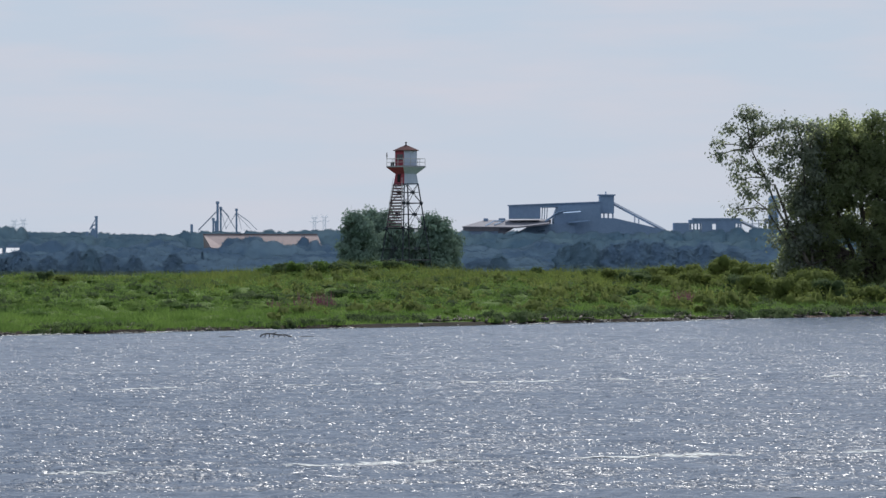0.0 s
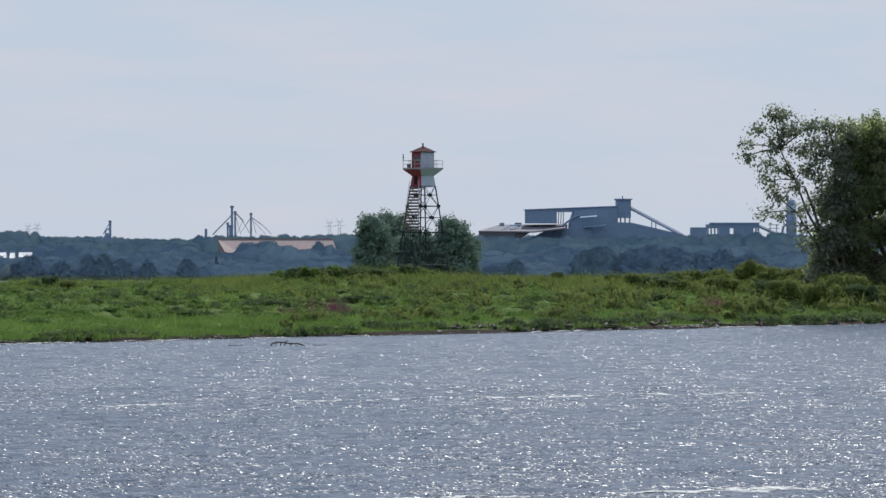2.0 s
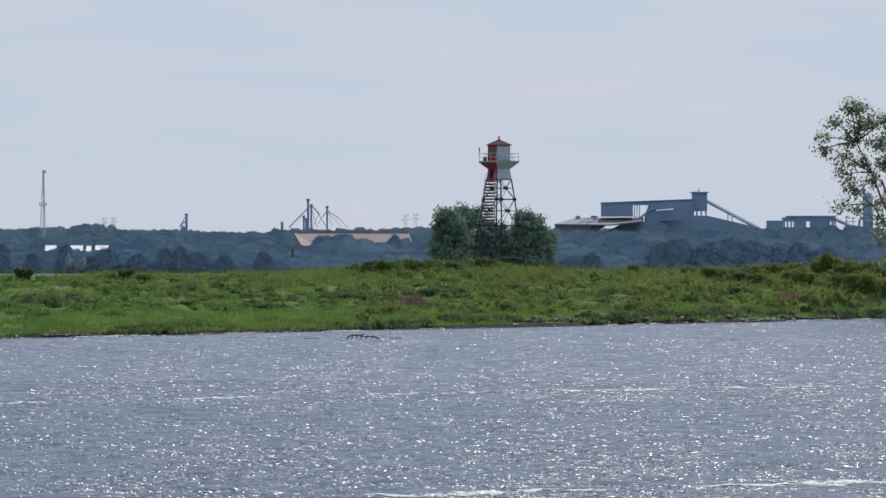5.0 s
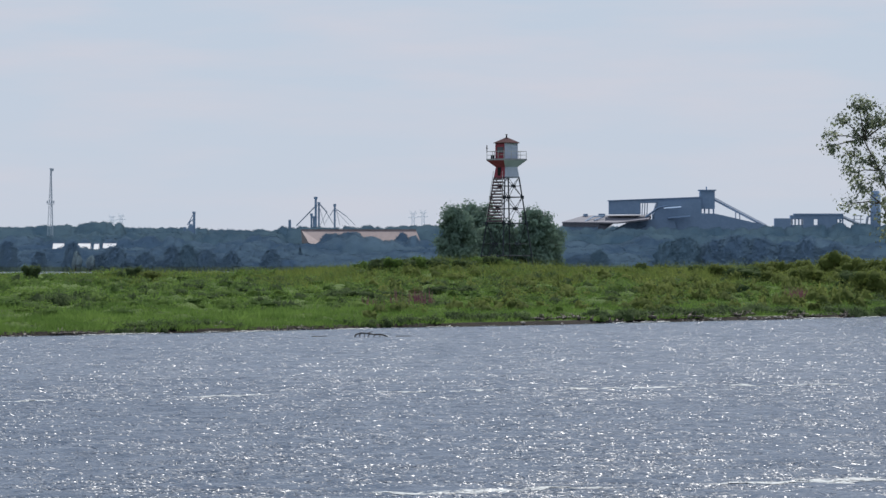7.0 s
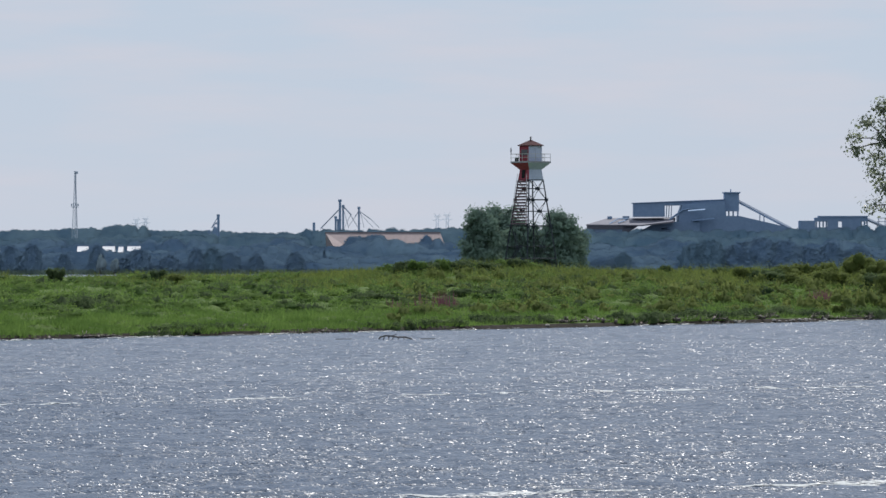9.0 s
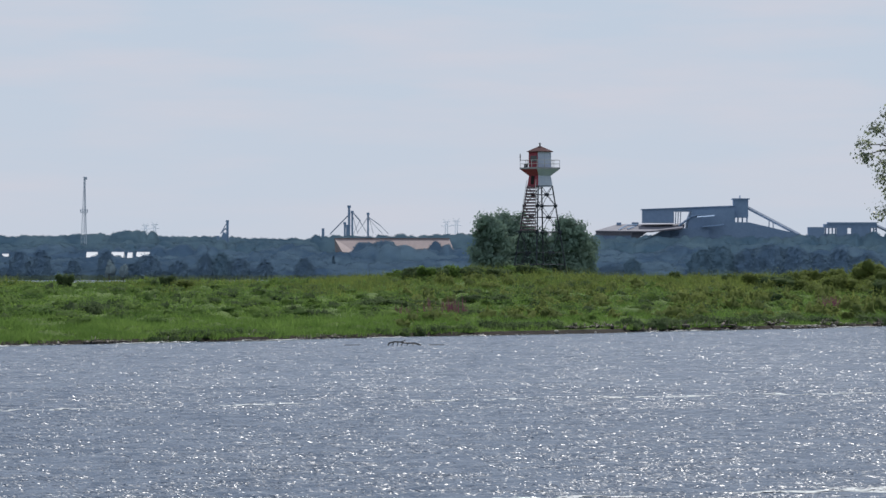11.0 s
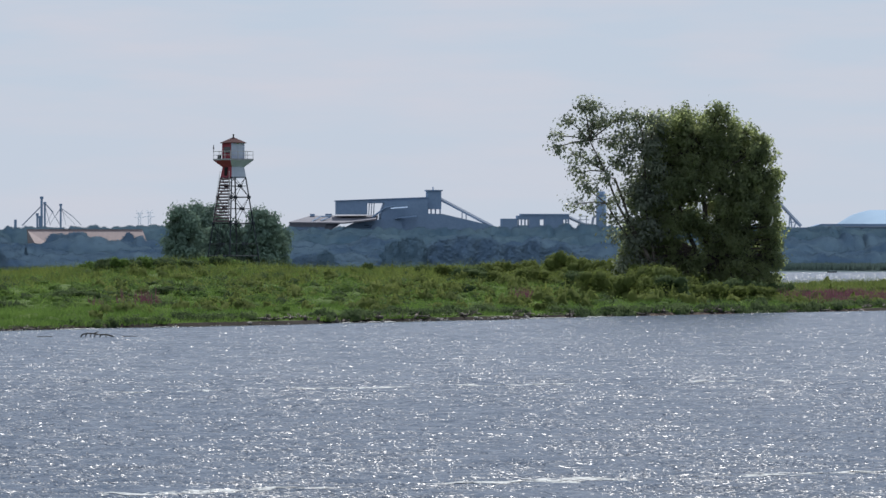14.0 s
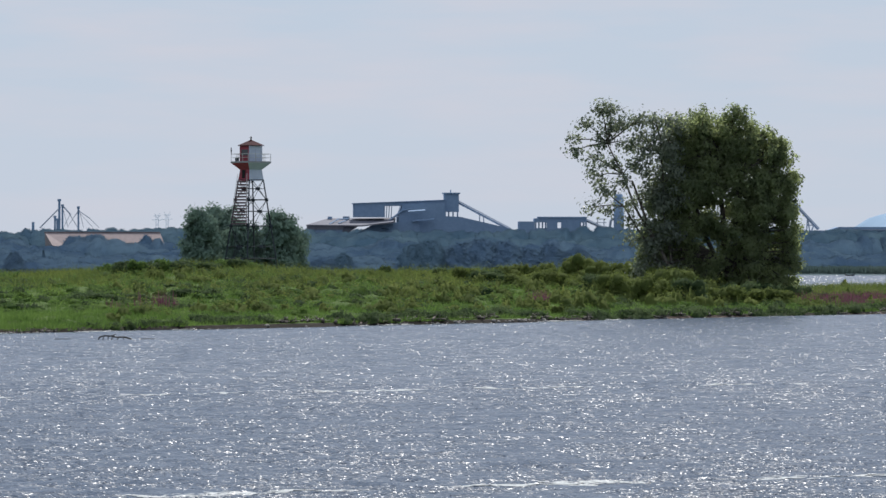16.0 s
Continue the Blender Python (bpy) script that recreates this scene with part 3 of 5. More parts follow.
    part("door", Shape().box((x_s - 0.005, 0.10, (z_head + z_neck) / 2), (0.16, 0.72, 1.36)), M_DARK, top, "dark slab in place of the open doorway")
    x_c = -w_cabin / 2
    window = part("window", Shape().box((x_c - 0.012, 0.0, z(21.38)), (0.04, 1.60, 0.92)), M_PANE, top, "dark grey window pane")
    for dy in (-0.82, 0.82):
        part("window_frame", Shape().box((x_c - 0.025, dy, z(21.38)), (0.07, 0.09, 1.0)), M_RED, window)
    for dz in (-0.47, 0.47):
        part("window_frame", Shape().box((x_c - 0.025, 0, z(21.38) + dz), (0.07, 1.55, 0.09)), M_RED, window)
    part("wall_seam", Shape().box((0.02, -w_cabin / 2 - 0.012, z(21.2)), (0.05, 0.03, 2.1)), M_WHITE, top)
    for a, b in corners:
        part("corner_board", Shape().box((a * (w_cabin / 2 + 0.005), b * (w_cabin / 2 + 0.005), z(21.21)), (0.12, 0.12, 2.2)), M_RED if a < 0 and b > 0 else M_WHITE, top)
    # hipped roof with eaves, stub chimney and lamp cap
    e, ze, za = 1.34, z(22.32), z(23.22)
    roof = part("roof", Shape().add([(-e, -e, ze), (e, -e, ze), (e, e, ze), (-e, e, ze), (-e, -e, ze + 0.09), (e, -e, ze + 0.09), (e, e, ze + 0.09), (-e, e, ze + 0.09), (0, 0, za)],
                                    [(3, 2, 1, 0), (0, 1, 5, 4), (1, 2, 6, 5), (2, 3, 7, 6), (3, 0, 4, 7), (4, 5, 8), (5, 6, 8), (6, 7, 8), (7, 4, 8)]), M_ROOFRED, top, "dark brownish-red hipped roof")
    part("ridge_vent", Shape().tube((0, 0, za - 0.1), (0, 0, za + 0.32), 0.11, 0.09, 8).tube((0, 0, za + 0.32), (0, 0, za + 0.42), 0.24, 0.05, 8), M_DARK, roof, "dark vent cap")
    # gallery railing
    r = w_deck / 2 - 0.06
    for k in range(4):
        (a, b), (c, d) = corners[k], corners[(k + 1) % 4]
        side = part("railing", Shape().tube((a * r, b * r, z_deck + 1.12), (c * r, d * r, z_deck + 1.12), 0.036), M_RAIL, top, "pale pipe railing")
        part("mid_rail", Shape().tube((a * r, b * r, z_deck + 0.60), (c * r, d * r, z_deck + 0.60), 0.03), M_RAIL, side)
        for t in (0.0, 0.333, 0.667):
            px, py = (a + (c - a) * t) * r, (b + (d - b) * t) * r
            part("railing_post", Shape().tube((px, py, z_deck), (px, py, z_deck + 1.12), 0.036), M_RAIL, side)
    # thin pole with a small instrument on the corner of the gallery
    part("pole_instrument", Shape().tube((-r, r, z_deck + 1.0), (-r, r, z_deck + 1.45), 0.05).tube((-r, r, z_deck + 1.45), (-r, r, z_deck + 2.05), 0.10, 0.05, 8), M_DARK, top, "dark small instrument on a short pole")
    part("battery_box", Shape().box((-r + 0.35, r - 0.9, z_deck + 0.34), (0.35, 0.45, 0.55)), M_STEEL, top)
    # stair along the red side, climbing to the doorway
    zb, zt = z(11.1), z_head - 0.05
    n = 15
    left, right = lambda t: 1.15 - 0.2 * t, lambda t: -2.25 + 1.2 * t
    stair = part("stair", Shape().beam((-half(zb) - 0.55, left(0), zb), (-half(zt) - 0.25, left(1), zt), 0.07).beam((-half(zb) - 0.55, right(0), zb), (-half(zt) - 0.25, right(1), zt), 0.09), M_TREAD, top, "steep stair with dark reddish treads")
    for i in range(n):
        t = (i + 0.5) / n
        zz = zb + (zt - zb) * t
        xx = -(half(zb) + 0.55) + t * (half(zb) + 0.30 - half(zt))
        wd, mid = left(t) - right(t), (left(t) + right(t)) / 2
        part("tread", Shape().box((xx, mid, zz), (0.34, wd, 0.20)), M_TREAD, stair)
        part("riser_bar", Shape().box((xx + 0.16, mid, zz - 0.10), (0.03, wd * 0.94, 0.10)), M_RED if i > 8 else M_STEEL, stair)
    for y0, y1 in ((1.2, 1.0), (-2.3, -1.1)):
        part("handrail", Shape().tube((-half(zb) - 0.62, y0, zb + 0.95), (-half(zt) - 0.30, y1, zt + 0.9), 0.035), M_RAIL, stair)
    part("landing", Shape().box((-half(zb) - 0.45, 0, zb - 0.06), (1.3, 3.2, 0.10)), M_STEEL, top)
    part("ladder", Shape().tube((-half(0) - 0.3, 0.25, 0), (-half(zb) - 0.35, 0.25, zb), 0.04).tube((-half(0) - 0.3, -0.25, 0), (-half(zb) - 0.35, -0.25, zb), 0.04), M_STEEL, top)
    return top


lattice_tower()


# ---- the big cottonwoods ----
def tree(name, at, limbs, clumps, count, leaf, leaf_mat, label, trunk_r=0.5, spread=0.8, group="", core=0.0):
    """A tree: a forked trunk, limbs that reach each clump, and a crown of single leaves.
    at: foot. limbs: trunk tops (x, y, z). clumps: (x, y, z, rx, ry, rz), all from the foot."""
    gz = float(ground_height(np.array(at[0]), np.array(at[1]))) - 0.2
    ob = thing(name, pose(at[0], at[1], gz), label, "tree", group)
    r = np.random.default_rng(len(clumps) * 7 + count)
    forks = []
    for i, lt in enumerate(limbs):
        sh = Shape()
        foot = Vector((r.uniform(-0.4, 0.4) * len(limbs) ** 0.5, r.uniform(-0.5, 0.5), 0)) if i else Vector((0, 0, 0))
        p, rad = foot, trunk_r * (1 if i == 0 else 0.7)
        steps = 5
        pts = [p]
        for k in range(1, steps + 1):
            t = k / steps
            q = foot.lerp(Vector(lt), t) + Vector((r.normal() * 0.22, r.normal() * 0.22, 0)) * (1 - t) * 1.5
            sh.tube(p, q, rad * (1 - 0.62 * (t - 1 / steps)), rad * (1 - 0.62 * t), 8)
            p = q
            pts.append(q)
        forks.append(pts)
        part("trunk", sh, M_BARK, ob, "", True)
    pos, out = [], []
    total = sum((c[3] * c[4] * c[5]) ** 0.67 for c in clumps)
    for cx, cy, cz, rx, ry, rz in clumps:
        c = Vector((cx, cy, cz))
        pts = min((pt for f in forks for pt in f[2:]), key=lambda q: (q - c).length + max(0, q.z - c.z) * 2)
        sh = Shape()
        bend = pts.lerp(c, 0.5) + Vector((r.normal() * 0.3, r.normal() * 0.3, 0.25))
        length = (c - pts).length
        r0 = min(0.16, 0.05 + 0.018 * length)
        sh.tube(pts, bend, r0, r0 * 0.65, 6).tube(bend, c, r0 * 0.65, r0 * 0.3, 5)
        for k in range(7):
            tip = c + Vector((r.normal() * rx * 0.4, r.normal() * ry * 0.4, r.normal() * rz * 0.4))
            sh.tube(bend.lerp(c, r.uniform(0.3, 1)), tip, r0 * 0.32, 0.012, 4)
        part("limb", sh, M_BARK, ob, "", True)
        n = int(count * (rx * ry * rz) ** 0.67 / total)
        # sprays: leaves gathered round many short twigs, denser to the outside
        m = max(4, n // 26)
        d = r.normal(size=(m, 3))
        d /= np.linalg.norm(d, axis=1, keepdims=True)
        tw = np.array([cx, cy, cz]) + d * np.array([rx, ry, rz]) * (r.uniform(0.15, 1, m) ** 0.45)[:, None]
        jit = r.normal(size=(m * 26, 3)) * np.array([0.42, 0.42, 0.34]) * spread
        pos.append(np.repeat(tw, 26, 0) + jit)
        out.append(np.repeat(d, 26, 0) * 0.5 + jit * 0.4)
    v, f = leaves(np.concatenate(pos), leaf, 0.1, 0.25, np.concatenate(out))
    if core:
        cl = np.array(clumps)
        v, f = joined((v, f), hulls(cl[:, :3], cl[:, 3] * core, cl[:, 5] * core, (-1.5, -0.8, -0.2, 0.4, 0.9, 1.5), 9, 0.2))
    part("crown", array_mesh("crown", v, f, leaf_mat, True), leaf_mat, ob)
    return ob


def random_clumps(r, boxes):
    """Clumps thrown into ellipsoids (cx, cy, cz, rx, ry, rz, how many, size)."""
    res = []
    for cx, cy, cz, rx, ry, rz, n, size in boxes:
        for i in range(n):
            d = r.normal(size=3)
            d /= np.linalg.norm(d)
            k = r.uniform(0.2, 1) ** 0.4
            s = size * r.uniform(0.75, 1.3)
            res.append((cx + d[0] * rx * k, cy + d[1] * ry * k, cz + d[2] * rz * k, s, s, s * 0.85))
    return res


TREE_D = 540.0
tr = np.random.default_rng(11)
# dense main crown, several stems
def crown_clumps(r, n, top, left, right, depth):
    """Clumps that fill a crown: its height over x, its sides over z, all straight from knot to knot."""
    res = []
    while len(res) < n:
        x, z, s = r.uniform(-12, 10), r.uniform(0.8, 23.5), r.uniform(0.9, 1.7)
        if z > np.interp(x, *top) - 0.6 * s or not np.interp(z, *left) + 0.7 * s < x < np.interp(z, *right) - 0.6 * s:
            continue
        res.append((x, r.uniform(-1, 1) * depth * math.sqrt(max(0.1, 1 - ((x + 1.2) / 10.5) ** 2)) * math.sqrt(max(0.1, 1 - (z / 26) ** 2)), z, s, s, s * 0.9))
    return res


tree("cottonwood_tree", (64.5, TREE_D), [(-0.5, 0, 16), (-4.5, 1, 14), (4.0, 0.5, 13), (1.5, -1, 15)],
     crown_clumps(tr, 460, ((-8.5, -7.0, -5.0, -2.0, 0.0, 1.6, 3.6, 5.0, 6.6, 8.3, 9.5), (21.2, 22.7, 23.1, 22.9, 22.9, 23.2, 21.4, 20.3, 19.8, 18.6, 12.0)),
                  ((0, 6, 13, 18, 22), (-11.0, -10.6, -9.2, -7.6, -7.0)), ((0, 2.5, 7, 10.3, 11.7, 13.4, 18.5), (9.8, 9.6, 8.9, 9.3, 8.3, 8.9, 9.2)), 3.9),
     112000, 0.30, M_TREE, "dense dark green cottonwood at the island shore", 0.5, 0.85, core=0.25)
# open, lighter crown that leans away from it
tree("cottonwood_tree", (58.5, TREE_D - 3), [(-5.5, 0, 14.0), (-8.5, 0, 18.5), (-2.0, 0.5, 17), (-6.5, 0.3, 11)],
     [(x - 58.5, yy, (z - 2.4) * 1.025, s * 1.2, s * 1.1, s * 0.95) for x, yy, z, s in (
         (45.9, 0, 19.6, 0.7), (46.3, 0.3, 20.9, 0.6), (47.6, 0, 22.6, 0.8), (48.0, 0.4, 19.0, 0.8), (49.3, 0, 24.6, 0.9), (50.4, 0, 24.2, 0.9), (50.3, 0.5, 22.4, 1.0), (49.2, 0, 20.8, 0.9), (51.8, 0, 22.8, 1.0),
         (52.3, 0.4, 20.4, 1.0), (50.6, 0.2, 18.2, 0.9), (48.8, 0, 16.6, 0.9), (49.8, 0.3, 14.9, 0.9), (48.2, 0, 13.0, 0.6), (50.2, 0, 12.4, 0.7), (51.8, 0, 15.8, 0.9), (53.6, 0, 23.2, 1.0), (54.6, 0.5, 21.0, 1.1), (53.4, 0, 18.0, 1.0),
         (55.8, 0, 23.0, 1.0), (56.6, 0.3, 20.6, 1.2), (55.4, 0.2, 17.0, 1.0), (53.0, 0.2, 13.4, 0.9), (54.4, 0, 11.0, 1.1), (52.6, 0, 11.6, 0.7), (56.2, 0, 13.4, 1.3), (57.6, 0, 17.4, 1.3), (58.0, 0, 22.4, 1.2), (55.6, 0, 8.4, 1.5), (54.6, 0, 5.6, 1.5), (56.8, 0.5, 5.4, 1.6), (57.4, 0, 10.0, 1.5), (56.0, 0, 15.2, 1.2), (57.8, 0, 14.0, 1.4), (54.6, 0.2, 14.4, 1.0), (55.0, 0, 19.2, 1.1), (57.6, 0.2, 19.8, 1.3), (53.4, 0, 9.4, 0.9))],
     12000, 0.33, M_TREE_LIGHT, "open leaning cottonwood with sparse pale green leaves", 0.30, 1.25)
# the pair behind the light tower
for u0, wdt, hgt, seed in ((3.0, 3.0, 11.4, 3), (7.6, 3.2, 12.3, 7), (20.2, 3.1, 10.8, 4), (13.0, 3.6, 9.6, 5), (23.6, 1.4, 7.8, 6)):
    d = 706.0 + seed * 3
    r2 = np.random.default_rng(seed)
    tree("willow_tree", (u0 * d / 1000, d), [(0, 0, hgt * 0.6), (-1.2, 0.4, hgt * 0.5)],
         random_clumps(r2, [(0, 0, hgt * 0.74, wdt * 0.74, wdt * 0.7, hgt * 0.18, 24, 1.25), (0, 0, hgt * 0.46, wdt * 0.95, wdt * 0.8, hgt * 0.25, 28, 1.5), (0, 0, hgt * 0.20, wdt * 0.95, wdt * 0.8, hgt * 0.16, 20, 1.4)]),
         16000, 0.32, M_HAZEWILLOW, "rounded green willow standing behind the island", 0.3, 0.9, "willows behind the tower", 0.40)


# ---- vegetation of the island ----
def scatter(n, u_lo, u_hi, n_lo, n_hi, power=1.0):
    """Places on the island between two bearings (thousandths) and two distances from the shore."""
    u = rng.uniform(u_lo, u_hi, n) / 1000
    q = n_lo + (n_hi - n_lo) * rng.uniform(0, 1, n) ** power
    # along this bearing, y where the inland distance is q
    y = (SHORE_Y + q / SN[1]) / (1 - SHORE_M * u)
    x = u * y
    return x, y


def planted(x, y):
    return np.stack([x, y, ground_height(x, y) - 0.04], 1)


def stuff(name, v, f, material, label, category):
    return tagged(new(name, array_mesh(name, v, f, material, True)), label, category, kind="stuff")


U0, U1 = -118, 172
# bright grass along the shore, widest on the left
x, y = scatter(15500, U0, U1, 0.0, 26, 1.35)
q = inland(x, y)
m = (q > np.where(x > 20, 0.42, 0.22)) & (q < np.clip(20 - (x + 20) * 0.14, 5, 30) + 4 * wobble(x, y, 20, 21))
p = planted(x[m], y[m])
v, f = blades(p, rng.uniform(0.28, 0.60, len(p)) * (1 + 0.35 * wobble(p[:, 0], p[:, 1], 5, 33)), 0.07, 0.6, 1.3, 12)
stuff("shore_grass", v, f, M_GRASS, "bright green grass along the island shore", "grass")
# mounds of mixed green herbs over the slope
x, y = scatter(2900, U0, U1, 2.0, 150, 1.35)
lawn = np.clip(17 - (x + 20) * 0.14, 3, 24) + 4 * wobble(x, y, 20, 21)
m = (inland(x, y) > lawn * 0.85) | (rng.uniform(size=len(x)) < 0.06)
p = planted(x[m], y[m])
big = rng.uniform(0.35, 1.0, len(p)) * (1 + 0.3 * wobble(p[:, 0], p[:, 1], 12, 34))
v, f = domes(p, big * 1.9, big * 1.05, 46, 0.18)
stuff("herbs", v, f, M_HERB, "mounded mid-green herbs covering the island", "plants")
x, y = scatter(9500, U0, U1, 6, 130, 1.4)
m = wobble(x, y, 15, 23) > -0.45
p = planted(x[m], y[m])
v, f = blades(p, rng.uniform(0.4, 0.8, len(p)), 0.08, 0.6, 1.2, 12)
stuff("meadow_grass", v, f, M_GRASS, "patches of bright meadow grass among herbs", "grass")
# tall olive reeds on the crest and towards the big tree
x, y = scatter(9500, U0, U1, 50, 150, 0.9)
m = (wobble(x, y, 30, 24) + 0.012 * (inland(x, y) - 80) + 0.01 * x) > 0.1
p = planted(x[m], y[m])
v, f = blades(p, rng.uniform(1.0, 1.9, len(p)) * (0.92 - 0.14 * np.clip((-2 - p[:, 0]) / 12, 0, 1) - 0.16 * np.clip((-14 - p[:, 0]) / 16, 0, 1)) * (1 + 0.25 * wobble(p[:, 0], p[:, 1], 9, 35)), 0.075, 0.7, 1.0, 14)
stuff("reeds", v, f, M_REED, "tall olive reeds on the island crest", "reeds")
# dark low scrub in drifts; its dark colour also stands for shaded gaps under bushes
x, y = scatter(5200, U0, U1, 2, 120, 1.3)
m = ((wobble(0.45 * x, y, 8, 25) + 0.004 * x) > 0.40) & (inland(x, y) > np.clip(17 - (x + 20) * 0.14, 2, 24))
p = planted(x[m], y[m])
big = rng.uniform(0.5, 1.1, len(p))
v, f = domes(p, big * 1.3, big * 1.1, 64, 0.16)
stuff("scrub", v, f, M_SCRUB, "dark green low scrub in drifts", "shrubs")
# broken dark edge where the herbs end above the shore lawn
x, y = scatter(2600, U0, U1, 2, 32, 1.0)
lawn = np.clip(17 - (x + 20) * 0.14, 3, 24) + 4 * wobble(x, y, 20, 21)
m = (np.abs(inland(x, y) - lawn) < 1.6) & (wobble(0.4 * x, y, 7, 28) > -0.15)
p = planted(x[m], y[m])
big = rng.uniform(0.35, 0.75, len(p))
v, f = domes(p, big * 1.3, big * 1.0, 44, 0.15)
stuff("scrub_edge", v, f, M_SCRUB, "dark green low scrub edging the shore lawn", "shrubs")
# dark tussocks hanging over the bank; their dark colour also carries the shadow at its foot
x, y = scatter(1000, U0, U1, 0.5, 2.6, 1.0)
m = wobble(x, y, 13, 27) + 0.016 * x > -0.05
p = planted(x[m], y[m])
big = rng.uniform(0.4, 1.05, len(p)) * np.clip(0.7 + p[:, 0] / 60, 0.6, 1)
v, f = domes(p, big * 1.2, big * 1.2, 48, 0.17)
stuff("bank_tussocks", v, f, M_SCRUB, "dark tussocks overhanging the bank", "shrubs")
# olive shrub lumps, thicker towards the big tree
x, y = scatter(2000, -20, U1, 6, 125, 1.2)
m = (wobble(x, y, 10, 26) + 0.010 * x) > 0.35
p = planted(x[m], y[m])
big = rng.uniform(0.6, 1.3, len(p))
v, f = domes(p, big * 1.35, big * (1.5 + 0.75 * np.clip((p[:, 0] - 20) / 25, 0, 1) * (p[:, 0] < 62)), 50, 0.18)
stuff("low_shrubs", v, f, M_REED, "olive green low shrubs in lumps", "shrubs")
# purple flower patches
centres = [(-12.6, 17, 2.4, 14), (-4.2, 15, 1.2, 14), (78, 14, 1.4, 16), (141, 13, 8, 170), (150, 15, 9, 380), (160, 15, 10, 300), (168, 14, 7, 80)]
pts = []
for u, qq, wide, n in centres:
    y0 = (SHORE_Y + qq / SN[1]) / (1 - SHORE_M * u / 1000)
    pts.append(np.stack([u * y0 / 1000 + rng.normal(size=n) * wide * 0.45, y0 + rng.normal(size=n) * wide * 0.7], 1))
pts = np.concatenate(pts)
p = planted(pts[:, 0], pts[:, 1])
v, f = blades(p, rng.uniform(1.0, 1.55, len(p)), 0.11, 0.35, 0.3, 8)
stuff("loosestrife", v, f, M_PURPLE, "purple flowering loosestrife spikes", "flowers")


def bush(x, y, w, h, material, label, seed, count=900, leaf=0.26):
    gz = float(ground_height(np.array(x), np.array(y)))
    ob = thing("bush", pose(x, y, gz - 0.1), label, "bush", "bushes on the island")
    r = np.random.default_rng(seed)
    stems = Shape()
    lump, rad, high = [], [], []
    for i in range(10):
        a, k = r.uniform(0, math.tau), r.uniform(0.15, 0.75)
        tip = Vector((math.cos(a) * w * 0.5 * k, math.sin(a) * w * 0.5 * k, h * r.uniform(0.45, 0.72)))
        stems.tube((tip.x * 0.15, tip.y * 0.15, 0), tip, 0.05, 0.015, 5)
        lump.append(tip[:])
        rad.append(w * r.uniform(0.16, 0.26)), high.append(h * r.uniform(0.20, 0.32))
    lump += [(w * 0.2 * math.cos(t), w * 0.2 * math.sin(t), h * 0.12) for t in (0, 1.6, 3.1, 4.7)]
    rad += [w * 0.34] * 4
    high += [h * 0.38] * 4
    lump, rad, high = np.array(lump), np.array(rad), np.array(high)
    part("stems", stems, M_BARK, ob)
    n = count // len(lump)
    d = r.normal(size=(len(lump) * n, 3))
    d /= np.linalg.norm(d, axis=1, keepdims=True)
    c = np.repeat(lump, n, 0) + d * r.uniform(0.6, 1.15, (len(d), 1)) * np.stack([np.repeat(rad, n), np.repeat(rad, n), np.repeat(high, n)], 1)
    c[:, 2] = np.maximum(c[:, 2], 0.05)
    v, f = joined(leaves(c, leaf, 0.1, 0.1, d * 0.8), hulls(lump, rad * 0.68, high * 0.68, (-0.9, -0.3, 0.3, 0.8, 1.2, 1.5)))
    part("foliage", array_mesh("foliage", v, f, material, True), material, ob)
    return ob


